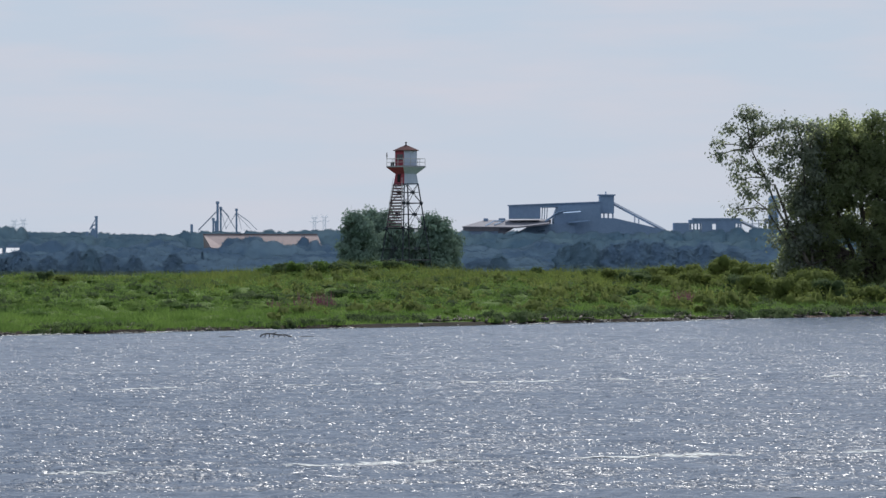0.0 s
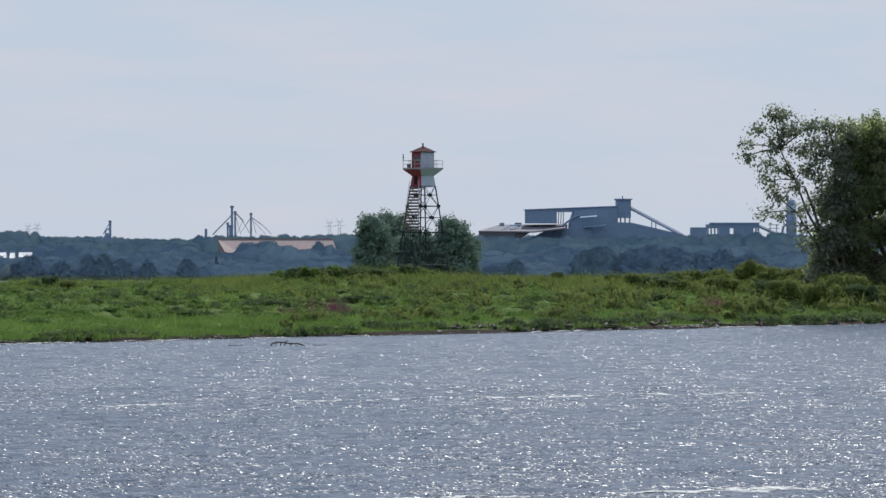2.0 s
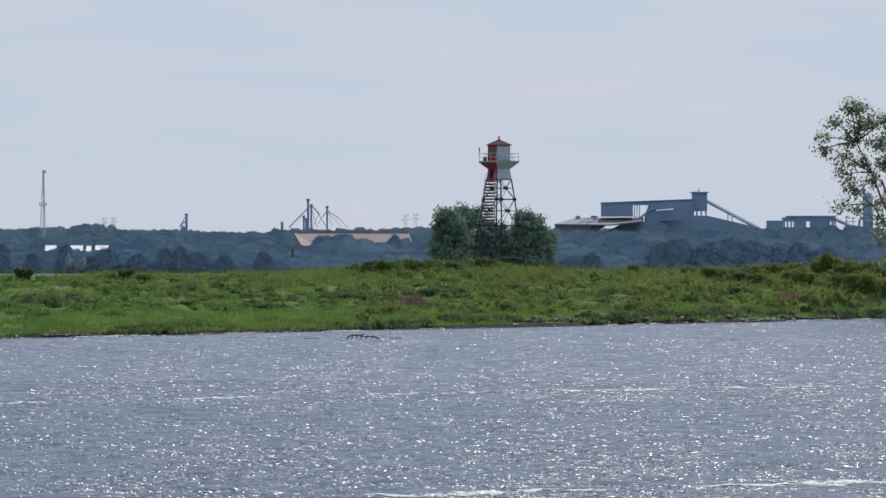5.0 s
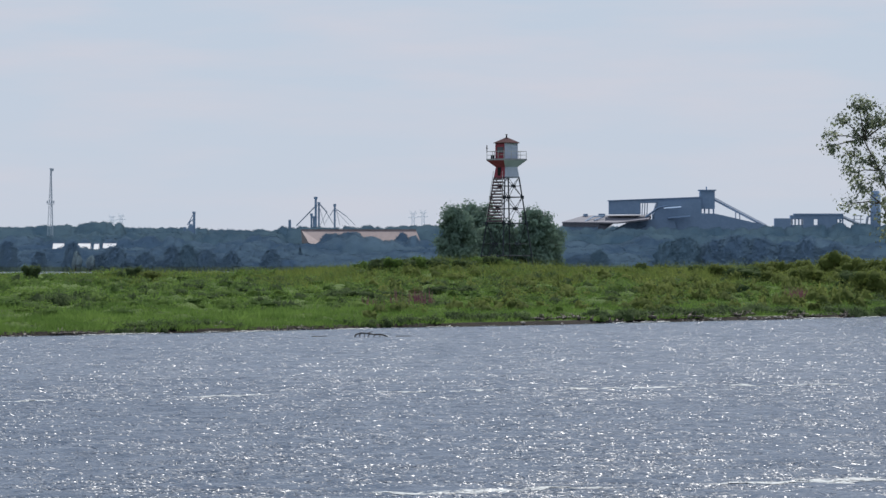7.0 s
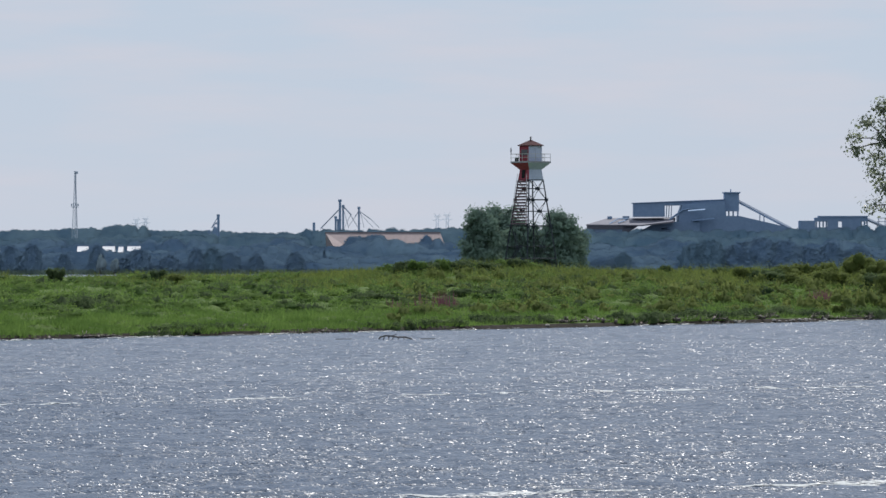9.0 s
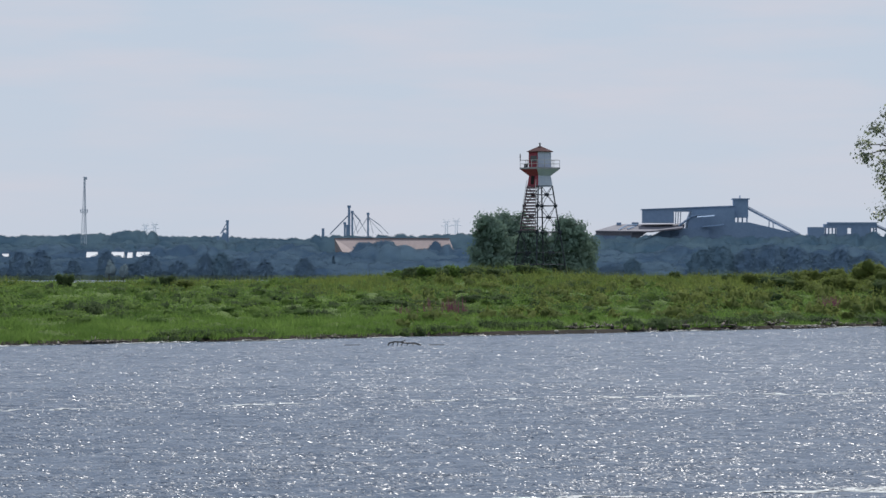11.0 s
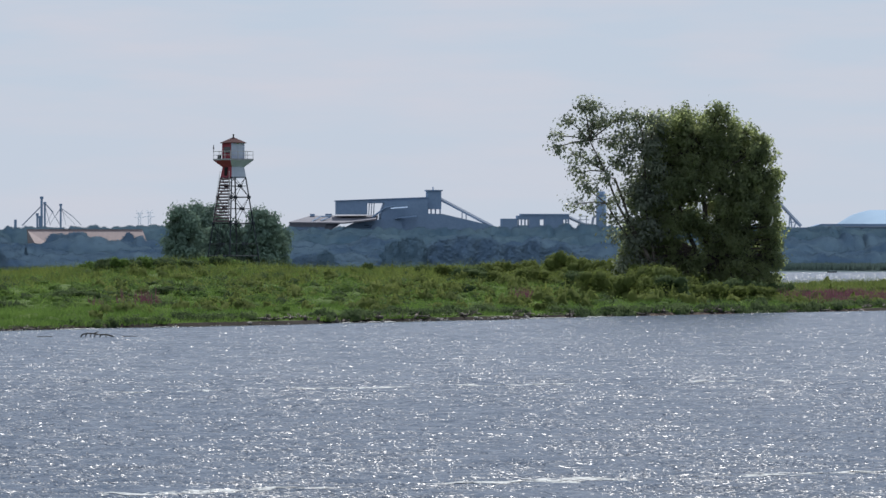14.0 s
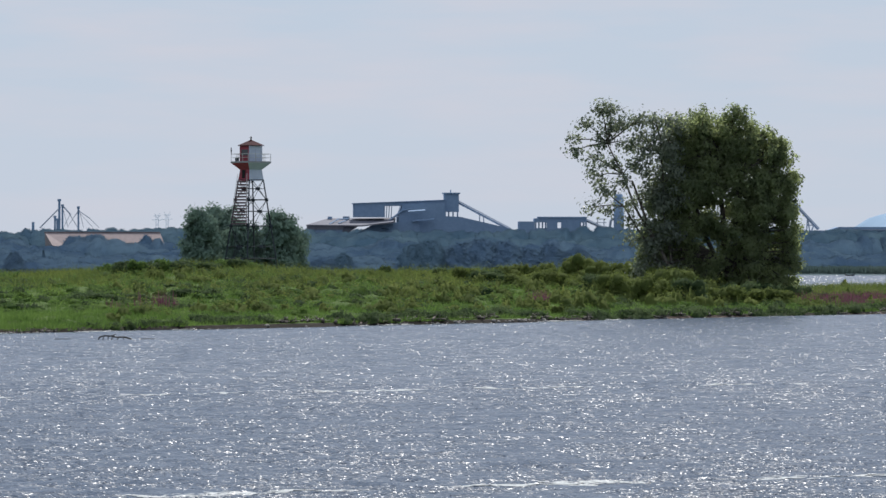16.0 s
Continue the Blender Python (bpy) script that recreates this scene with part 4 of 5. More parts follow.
# (bearing fitted to the camera's view, metres inland, width, height, kind)
for i, (u, qq, w, h, k) in enumerate([
        (86.8, 78, 7.0, 4.5, 0), (88.5, 70, 3.0, 2.4, 0), (56, 95, 2.4, 2.1, 1), (-68, 95, 2.2, 2.0, 1), (-66, 88, 3.4, 1.5, 0), (-91.2, 100, 2.2, 2.2, 1), (-98.1, 100, 2.4, 1.0, 0),
        (43.5, 108, 2.0, 2.2, 1), (-22, 30, 3.6, 1.2, 1), (2, 34, 4.6, 1.5, 1), (66, 60, 6.0, 2.4, 1), (74, 52, 5.0, 2.2, 0), (50, 2.2, 1.8, 1.2, 1),
        (94, 24, 5.0, 3.5, 0), (98, 20, 5.2, 3.7, 0), (102, 15, 5.4, 3.7, 0), (105, 19, 4.8, 4.2, 0), (109, 16, 5.0, 4.3, 0), (112, 12, 4.8, 3.5, 1), (115, 15, 5.0, 3.2, 0), (119, 12, 4.6, 2.6, 0), (122, 16, 4.8, 3.0, 1),
        (125, 12, 4.6, 2.4, 0), (128, 15, 4.6, 2.8, 1), (131, 11, 4.0, 2.0, 0), (134, 16, 4.2, 2.4, 1), (138, 18, 3.6, 1.9, 0), (142, 24, 3.2, 1.6, 1), (100, 34, 5.2, 3.7, 0), (106, 28, 5.4, 3.9, 0),
        (112, 24, 4.6, 3.2, 0), (117, 25, 5.0, 3.2, 0), (122, 26, 5.0, 3.2, 1), (127, 26, 5.0, 3.0, 0), (132, 26, 4.6, 2.8, 1), (136, 27, 3.6, 2.2, 1), (90, 40, 4.6, 2.6, 1), (80, 46, 5.0, 3.0, 0), (72, 66, 5.0, 3.2, 0), (78, 62, 4.6, 3.2, 0), (92, 58, 5.2, 3.8, 0), (96, 48, 5.2, 3.8, 0), (102, 42, 5.0, 3.6, 0), (62, 74, 4.6, 2.6, 0),
        (33, 1.8, 1.6, 1.1, 1), (82, 3.0, 1.8, 1.2, 0)]):
    yy = (SHORE_Y + qq / SN[1]) / (1 - SHORE_M * u / 1000)
    bush(u * yy / 1000, yy, w, h, M_SCRUB if k else M_REED, "dark green rounded bush among the herbs" if k else "olive green bush among tall reeds", 40 + i, int(320 * w), 0.20)


# thicket on the mound beside the light tower
for i in range(16):
    u = -17 + 31 * i / 15 + rng.uniform(-0.8, 0.8)
    yy = (SHORE_Y + rng.uniform(96, 112) / SN[1]) / (1 - SHORE_M * u / 1000)
    bush(u * yy / 1000, yy, rng.uniform(2.6, 4.2), rng.uniform(1.5, 2.3), M_SCRUB if i % 3 else M_HERB, "green bush in the thicket on the mound", 80 + i, 900, 0.20)


# ---- shore: driftwood, stones, foam ----
def log_thing(x, y, length, r, turn, material, label, z=None, crooked=0.15, seed=1):
    rr = np.random.default_rng(seed)
    z = float(ground_height(np.array(x), np.array(y))) + r * 0.6 if z is None else z
    sh = Shape()
    p = Vector((-length / 2, 0, 0))
    for k in range(5):
        q = Vector((-length / 2 + length * (k + 1) / 5, rr.normal() * crooked * length * 0.2, abs(rr.normal()) * crooked * 0.5))
        sh.tube(p, q, r * (1 - 0.12 * k), r * (0.88 - 0.12 * k), 7)
        p = q
    for k in range(3):
        a = rr.uniform(-0.3, 0.4) * length
        sh.tube((a, 0, 0), (a + rr.normal() * 0.3, rr.normal() * 0.3, r + rr.uniform(0.1, 0.4)), r * 0.4, r * 0.15, 5)
    return single("driftwood", sh, material, label, "driftwood", "driftwood on the shore", smooth=True, at=pose(x, y, z, 0, 0, turn))


for i in range(110):
    u = rng.uniform(-100, 165) if i < 30 else rng.uniform(20, 168)
    yy = (SHORE_Y + (0.25 + rng.uniform(0, 0.5)) / SN[1]) / (1 - SHORE_M * u / 1000)
    xx = u * yy / 1000
    yy -= (float(inland(np.array(xx), np.array(yy))) - rng.uniform(-0.1, 0.5)) / SN[1] * 0.3
    pale = rng.uniform() < 0.2 and u > 0
    log_thing(xx, yy, rng.uniform(0.8, 3.2), rng.uniform(0.08, 0.19), 57 + rng.normal() * 25, M_DRIFT_PALE if pale else M_DRIFT,
              "bleached driftwood log at the water's edge" if pale else "dark wet driftwood at the water's edge", seed=i)


# pale stones added in place of the white birds along the bank
def stone(x, y, s, seed):
    bm = bmesh.new()
    bmesh.ops.create_icosphere(bm, subdivisions=2, radius=s)
    for vv in bm.verts:
        vv.co *= 1 + 0.28 * noise.noise(vv.co / s * 1.1 + Vector((seed * 3.1, 0, 0)))
        vv.co.z *= 0.6
    me = bpy.data.meshes.new("speck_stone")
    bm.to_mesh(me), bm.free()
    me.materials.append(M_STONE)
    z = float(ground_height(np.array(x), np.array(y)))
    return single("speck_stone", me, M_STONE, "pale rounded stone standing in for a white bird on the bank", "stone", "stones on the bank", at=pose(x, y, max(z, -0.05) + s * 0.25, 0, 0, seed * 37))


for i in range(48):
    u = rng.choice([rng.uniform(15, 160), rng.uniform(55, 80)])
    yy = (SHORE_Y + rng.uniform(0.0, 0.9) / SN[1]) / (1 - SHORE_M * u / 1000)
    for k in range(4):
        yy += (rng.uniform(-0.05, 0.32) - float(inland(np.array(u * yy / 1000), np.array(yy)))) * 1.6
    stone(u * yy / 1000, yy, rng.uniform(0.10, 0.26), i)


def snag():
    """A sunken branch that breaks the surface."""
    ob = thing("sunken_branch", pose(-5.5, 346.5, 0, 0, 0, 8), "dark sunken branch breaking the water surface", "branch")
    arc = lambda sh, pts, r: [sh.tube(a, b, r, r * 0.85, 6) for a, b in zip(pts, pts[1:])]
    sh = Shape()
    arc(sh, [(-1.35, 0, -0.15), (-1.2, 0, 0.18), (-0.8, 0.05, 0.30), (-0.3, 0, 0.27), (0.2, 0, 0.18), (0.7, 0, 0.20), (1.3, 0, 0.03)], 0.065)
    part("bough", sh, M_DRIFT, ob)
    for k, (a, b) in enumerate([((-0.8, 0.3), (-1.0, -0.1)), ((-0.5, 0.28), (-0.55, -0.1)), ((-0.1, 0.25), (-0.35, -0.1)), ((0.3, 0.18), (0.1, -0.1)), ((0.6, 0.2), (0.75, -0.1)), ((-0.3, 0.27), (0.1, 0.42))]):
        part("twig", Shape().tube((a[0], 0, a[1]), (b[0], 0.1 * (k % 2), b[1]), 0.045, 0.03, 5), M_DRIFT, ob)
    for x0, x1 in ((1.9, 3.1), (-4.6, -3.4)):
        single("floating_stick", Shape().tube((x0, 0, 0.02), (x1, 0.1, 0.03), 0.03, 0.02, 5), M_DRIFT, "thin dark stick floating on the river", "stick", at=pose(-5.5, 346.5, 0.03, 0, 0, 8))


snag()


def foam_line(points, width, cover, seed, many=40, lift_by=0.012):
    """Streaks of foam along a line: many small flat patches, broken where the noise is low."""
    r = np.random.default_rng(seed)
    sh = Shape()
    for (x0, y0), (x1, y1) in zip(points, points[1:]):
        length = math.hypot(x1 - x0, y1 - y0)
        for i in range(int(length * many)):
            t = r.uniform()
            x, y = x0 + (x1 - x0) * t, y0 + (y1 - y0) * t
            if math.sin(x * 0.7 + seed) + 0.8 * math.sin(x * 1.6 + 2 * seed) + 0.25 * math.sin(x * 5.1) < cover:
                continue
            x, y = x + r.normal() * 0.3, y + r.normal() * width * (0.4 + 0.6 * abs(math.sin(x * 0.31 + seed)))
            n = 7
            s = r.uniform(0.02, 0.06)
            ring = [(x + math.cos(math.tau * k / n) * s * r.uniform(1.5, 5.0), y + math.sin(math.tau * k / n) * s * r.uniform(0.7, 1.3), 0.0) for k in range(n)]
            lift = float(wave_height(np.array(x), np.array(y))) + lift_by
            ring = [(a, b, float(wave_height(np.array(a), np.array(b))) + lift_by) for a, b, c in ring]
            sh.add([(x, y, lift + 0.01)] + ring, [(0, 1 + k, 1 + (k + 1) % n) for k in range(n)])
    return single("foam", sh, M_FOAM, "white foam streak on the river", "foam", kind="stuff")


foam_line([(-8, 110), (-2.0, 114), (3.2, 118), (12, 122.4), (17.4, 125), (24, 128)], 0.30, 0.0, 1, 80, 0.012)
foam_line([(-24, 186), (-14.5, 192), (-6.1, 200), (8.8, 209), (19.9, 216), (30, 221)], 0.20, 0.15, 2, 48, 0.02)

# wash along the foot of the island's bank
wash = [(u, (SHORE_Y - 0.35 / SN[1]) / (1 - SHORE_M * u / 1000)) for u in range(-112, 100, 4)]
foam_line([(u * yy / 1000, yy) for u, yy in wash], 0.22, -0.05, 7, 26, 0.05)


# ---- far bank ----
def far_height(x, y):
    t = np.clip((y - 2180) / 1000, 0, 1.6)
    return np.where(y < 2180, (y - 2180) * 0.05, 0.6 + 14 * t + 2.0 * wobble(x, y, 420, 31) * np.clip(t * 2, 0, 1))


xs, ys = np.meshgrid(np.linspace(-1500, 1900, 90), np.concatenate([np.linspace(2150, 2300, 12), np.linspace(2340, 4900, 50)]), indexing="ij")
a, b = xs.shape
i = (np.arange(a - 1)[:, None] * b + np.arange(b - 1)).ravel()
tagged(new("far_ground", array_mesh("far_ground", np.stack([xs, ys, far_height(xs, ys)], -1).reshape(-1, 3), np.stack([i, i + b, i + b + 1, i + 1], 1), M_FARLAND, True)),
       "wooded far bank rising beyond the river", "ground", kind="structure")


def far_wood(d, deep, h_lo, h_hi, u_lo=-125, u_hi=185, seed=1, material=None, rough=1.0, swell=0.30):
    """A belt of wood: the swelling outside of its closed canopy from the near edge over the tops to the far edge, with sprays of leaves standing out of it."""
    r = np.random.default_rng(seed)
    xs = np.arange(u_lo * d / 1000, u_hi * d / 1000, 1.1)
    # crowns side by side: where each stands, how wide and how high it is
    mid = np.cumsum(r.uniform(2.6, 8.5, int((xs[-1] - xs[0]) / 5) + 8)) + xs[0] - 5
    wide, high = r.uniform(3.2, 7.0, len(mid)), r.uniform(h_lo, h_hi, len(mid))
    cap = np.sqrt(np.clip(1 - ((xs[:, None] - mid) / wide) ** 2, 0, 1))
    crown = cap.max(1)
    across = np.linspace(0.02, math.pi - 0.02, 16)
    x, a = np.meshgrid(xs, across, indexing="ij")
    top = np.maximum((high * (0.74 + 0.26 * cap) * (cap > 0)).max(1), 0.72 * h_lo) + 0.4 * rough * wobble(xs, 0.0, 4.5, seed + 2)
    top = top * (1 + swell * wobble(xs, 0.0, 75, seed + 7))
    end = np.clip(np.minimum(xs - xs[0], xs[-1] - xs) / 9, 0, 1)
    top = (top * np.sqrt(end * (2 - end)))[:, None]
    out, up = -np.cos(a), np.sin(a) ** 0.5
    y, z = d + deep * np.sign(out) * np.abs(out) ** 0.8, top * up
    puff = 1.8 * (crown[:, None] - 0.6) + 0.6 * wobble(x, y + 0.7 * z, 9, seed + 4) + 0.3 * wobble(x, y + z, 3.6, seed + 5)
    y, z = y + out * puff, np.maximum(z + 0.15 * up * puff, 0) - 0.3
    v = np.stack([x, y, far_height(x, y) + z], -1)
    na, nb = x.shape
    i = (np.arange(na - 1)[:, None] * nb + np.arange(nb - 1)).ravel()
    n = int(len(xs) * 1.4 * (h_hi + 3) * 1.1)
    ca, cb = r.integers(0, na - 1, n), r.integers(0, 11, n)
    c = v[ca, cb] + (v[ca + 1, cb + 1] - v[ca, cb]) * r.uniform(0, 1, (n, 3))
    way = np.stack([np.zeros(n), -np.cos(across[cb]), np.sin(across[cb])], 1)
    lv, lf = leaves(c + way * r.uniform(-0.1, 0.55, (n, 1)), 0.85, 0.1, 0.0, way)
    v, f = joined((v.reshape(-1, 3), np.stack([i, i + nb, i + nb + 1, i + 1], 1)), (lv, lf))
    return stuff("far_woods", v, f, material or M_FARWOOD, "woods on the far bank with haze blue in the leaf colour", "woods")


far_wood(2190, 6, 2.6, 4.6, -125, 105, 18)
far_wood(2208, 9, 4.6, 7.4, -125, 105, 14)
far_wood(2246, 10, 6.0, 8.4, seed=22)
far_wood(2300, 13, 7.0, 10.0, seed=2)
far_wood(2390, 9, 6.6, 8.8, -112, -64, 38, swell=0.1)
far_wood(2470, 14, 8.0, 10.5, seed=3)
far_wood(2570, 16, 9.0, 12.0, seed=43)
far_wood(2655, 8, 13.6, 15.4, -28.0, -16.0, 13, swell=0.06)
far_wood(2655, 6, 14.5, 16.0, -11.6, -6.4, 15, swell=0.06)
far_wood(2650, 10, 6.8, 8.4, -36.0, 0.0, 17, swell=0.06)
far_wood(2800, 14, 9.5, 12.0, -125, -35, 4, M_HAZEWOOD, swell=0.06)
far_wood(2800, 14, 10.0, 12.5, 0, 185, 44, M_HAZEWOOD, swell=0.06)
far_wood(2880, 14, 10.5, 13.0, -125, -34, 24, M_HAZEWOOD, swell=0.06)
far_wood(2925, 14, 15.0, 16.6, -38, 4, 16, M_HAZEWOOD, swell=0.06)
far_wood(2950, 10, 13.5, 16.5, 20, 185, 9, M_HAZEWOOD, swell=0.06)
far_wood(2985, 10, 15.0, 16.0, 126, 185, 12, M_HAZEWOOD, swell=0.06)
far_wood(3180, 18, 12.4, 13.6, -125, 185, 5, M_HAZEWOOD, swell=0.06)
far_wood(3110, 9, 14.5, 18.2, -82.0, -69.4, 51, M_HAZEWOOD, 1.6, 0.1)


def far_tree(u, top, w, material=None, label="rounded tree at the edge of the far woods, haze in its leaf colour", d=2184.0):
    """A broad tree before the woods, flattened in depth and its leaves turned to the camera: a trunk, lumps of foliage
    down to the ground, sprays of leaves.
    """
    x = u * d / 1000
    g = float(far_height(np.array(x), np.array(d)))
    h = 6 + top * d / 1000 - g
    r = np.random.default_rng(int(3000 + 10 * u))
    ob = thing("far_tree", pose(x, d, g), label, "tree", "trees before the far woods")
    part("trunk", Shape().tube((0, 0, 0), (0, 0, h * 0.6), 0.35, 0.2, 7), M_BARK, ob)
    rings, seg = 15, 26
    t, a = np.meshgrid(np.linspace(0, 1, rings), np.linspace(0, math.tau, seg, endpoint=False), indexing="ij")
    lumps = 1 + 0.26 * wobble(a * 3 + u, t * 7, 3.0, 81) + 0.10 * wobble(a * 3 + u, t * 7, 0.9, 82)
    side = w * 0.5 * np.sqrt(np.clip(1 - (np.abs(t - 0.36) / 0.66) ** 2.2, 0.0, 1)) * lumps
    v = np.stack([np.cos(a) * side, np.sin(a) * side * 0.45, 0.05 + t * h * (0.80 + 0.20 * lumps)], -1)
    i = (np.arange(rings - 1)[:, None] * seg + np.arange(seg)).ravel()
    j = (np.arange(rings - 1)[:, None] * seg + (np.arange(seg) + 1) % seg).ravel()
    n = int(95 * w)
    ta, aa = r.integers(0, rings, n), r.integers(0, seg, n)
    way = np.stack([0.35 * np.cos(a[ta, aa]), -1 + 0.2 * np.sin(a[ta, aa]), 0.3 + t[ta, aa]], 1)
    lv = leaves(v[ta, aa] + way * r.uniform(0.1, 0.8, (n, 1)) + r.normal(size=(n, 3)) * np.array([0.6, 0.3, 0.5]), 0.9, 0.1, 0.0, way)
    v, f = joined((v.reshape(-1, 3), np.stack([i, j, j + seg, i + seg], 1)), lv)
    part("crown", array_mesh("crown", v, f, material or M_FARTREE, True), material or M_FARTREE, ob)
    return ob


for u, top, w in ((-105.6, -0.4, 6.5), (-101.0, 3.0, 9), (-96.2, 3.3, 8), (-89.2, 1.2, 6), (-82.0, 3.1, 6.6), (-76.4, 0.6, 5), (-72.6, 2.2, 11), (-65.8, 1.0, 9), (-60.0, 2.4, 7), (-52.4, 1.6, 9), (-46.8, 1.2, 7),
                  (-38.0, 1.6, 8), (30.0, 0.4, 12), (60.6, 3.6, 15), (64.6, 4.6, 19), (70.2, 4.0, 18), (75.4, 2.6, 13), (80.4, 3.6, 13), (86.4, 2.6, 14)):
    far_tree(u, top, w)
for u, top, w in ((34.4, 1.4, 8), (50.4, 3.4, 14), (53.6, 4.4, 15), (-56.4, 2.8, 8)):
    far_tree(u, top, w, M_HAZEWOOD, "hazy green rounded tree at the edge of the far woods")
# reed bed at the water's edge of the far bank; its left stretch is added to hide the dark foot of the woods
y = np.concatenate([rng.uniform(2184, 2215, 2600), rng.uniform(2176, 2184, 2200)])
x = np.concatenate([rng.uniform(105, 185, 2600), rng.uniform(-125, 105, 2200)]) / 1000 * y
p = np.stack([x, y, far_height(x, y)], 1)
v, f = blades(p, rng.uniform(2.3, 3.4, len(p)) * np.where(x < 0.105 * y, 0.6, 1), 0.7, 2.2, 0.3, 9)
stuff("far_reeds", v, f, M_FARGREEN, "reed bed along the far bank, green greyed for haze", "reeds")


def far_conifer(u, d, h, w, material, label="dark slender conifer on the far bank"):
    """A tapering tree of drooping whorls round a straight trunk."""
    x = u * d / 1000
    g = float(far_height(np.array(x), np.array(d)))
    ob = thing("conifer_tree", pose(x, d, g), label, "tree")
    part("trunk", Shape().tube((0, 0, 0), (0, 0, h * 0.9), 0.3, 0.05, 6), M_BARK, ob)
    t = rng.uniform(0, 1, 900)
    a = rng.uniform(0, math.tau, 900)
    k = w * (1.03 - t) * rng.uniform(0.3, 1, 900)
    c = np.stack([np.cos(a) * k, np.sin(a) * k, 0.6 + t * h - k * 0.25], 1)
    v, f = leaves(c, 0.8, 0.1, 0.3)
    part("crown", array_mesh("crown", v, f, material), material, ob)
    return ob


far_conifer(-31.6, 2232.0, 9.6, 2.4, M_FARWOOD)

def far_willow(u, d, top, w):
    """A rounded pale willow: a short trunk under lumps of leaves."""
    x = u * d / 1000
    g = float(far_height(np.array(x), np.array(d)))
    h = 6 + top * d / 1000 - g
    ob = thing("pale_willow", pose(x, d, g), "pale silvery rounded willow before the far woods", "tree", "pale willows on the far bank")
    part("trunk", Shape().tube((0, 0, 0), (0, 0, h * 0.5), 0.3, 0.2, 7), M_BARK, ob)
    lump = rng.normal(size=(7, 3)) * np.array([w * 0.36, w * 0.36, h * 0.10]) + np.array([0, 0, h * 0.58])
    rad = rng.uniform(0.42, 0.6, 7)
    k = unit(7 * 60).reshape(7, 60, 3)
    c = lump[:, None] + k * np.stack([rad * w, rad * w, rad * h * 0.6], 1)[:, None]
    v, f = joined(leaves(c.reshape(-1, 3), 0.7, 0.1, 0.0, k.reshape(-1, 3)), hulls(lump, rad * w * 0.92, rad * h * 0.55, (-1.2, -0.4, 0.2, 0.7, 1.1, 1.45), 8, 0.12))
    part("crown", array_mesh("crown", v, f, M_PALEWILLOW, True), M_PALEWILLOW, ob)
    return ob


far_willow(-81.3, 2171.0, 1.1, 2.6)
far_willow(-78.1, 2171.0, 0.7, 2.5)


# ---- buildings and masts on the far bank ----
FD = 3000.0


def wx(u, d=FD):
    return u * d / 1000


def wz(v, d=FD):
    return 6 + v * d / 1000


def ribbed(sh, x0, x1, z0, z1, y, step=3.0):
    """Standing seams along a wall that faces the river."""
    n = max(2, int(abs(x1 - x0) / step))
    for k in range(n + 1):
        sh.box((x0 + (x1 - x0) * k / n, y - 0.08, (z0 + z1) / 2), (0.25, 0.18, abs(z1 - z0)))
    return sh


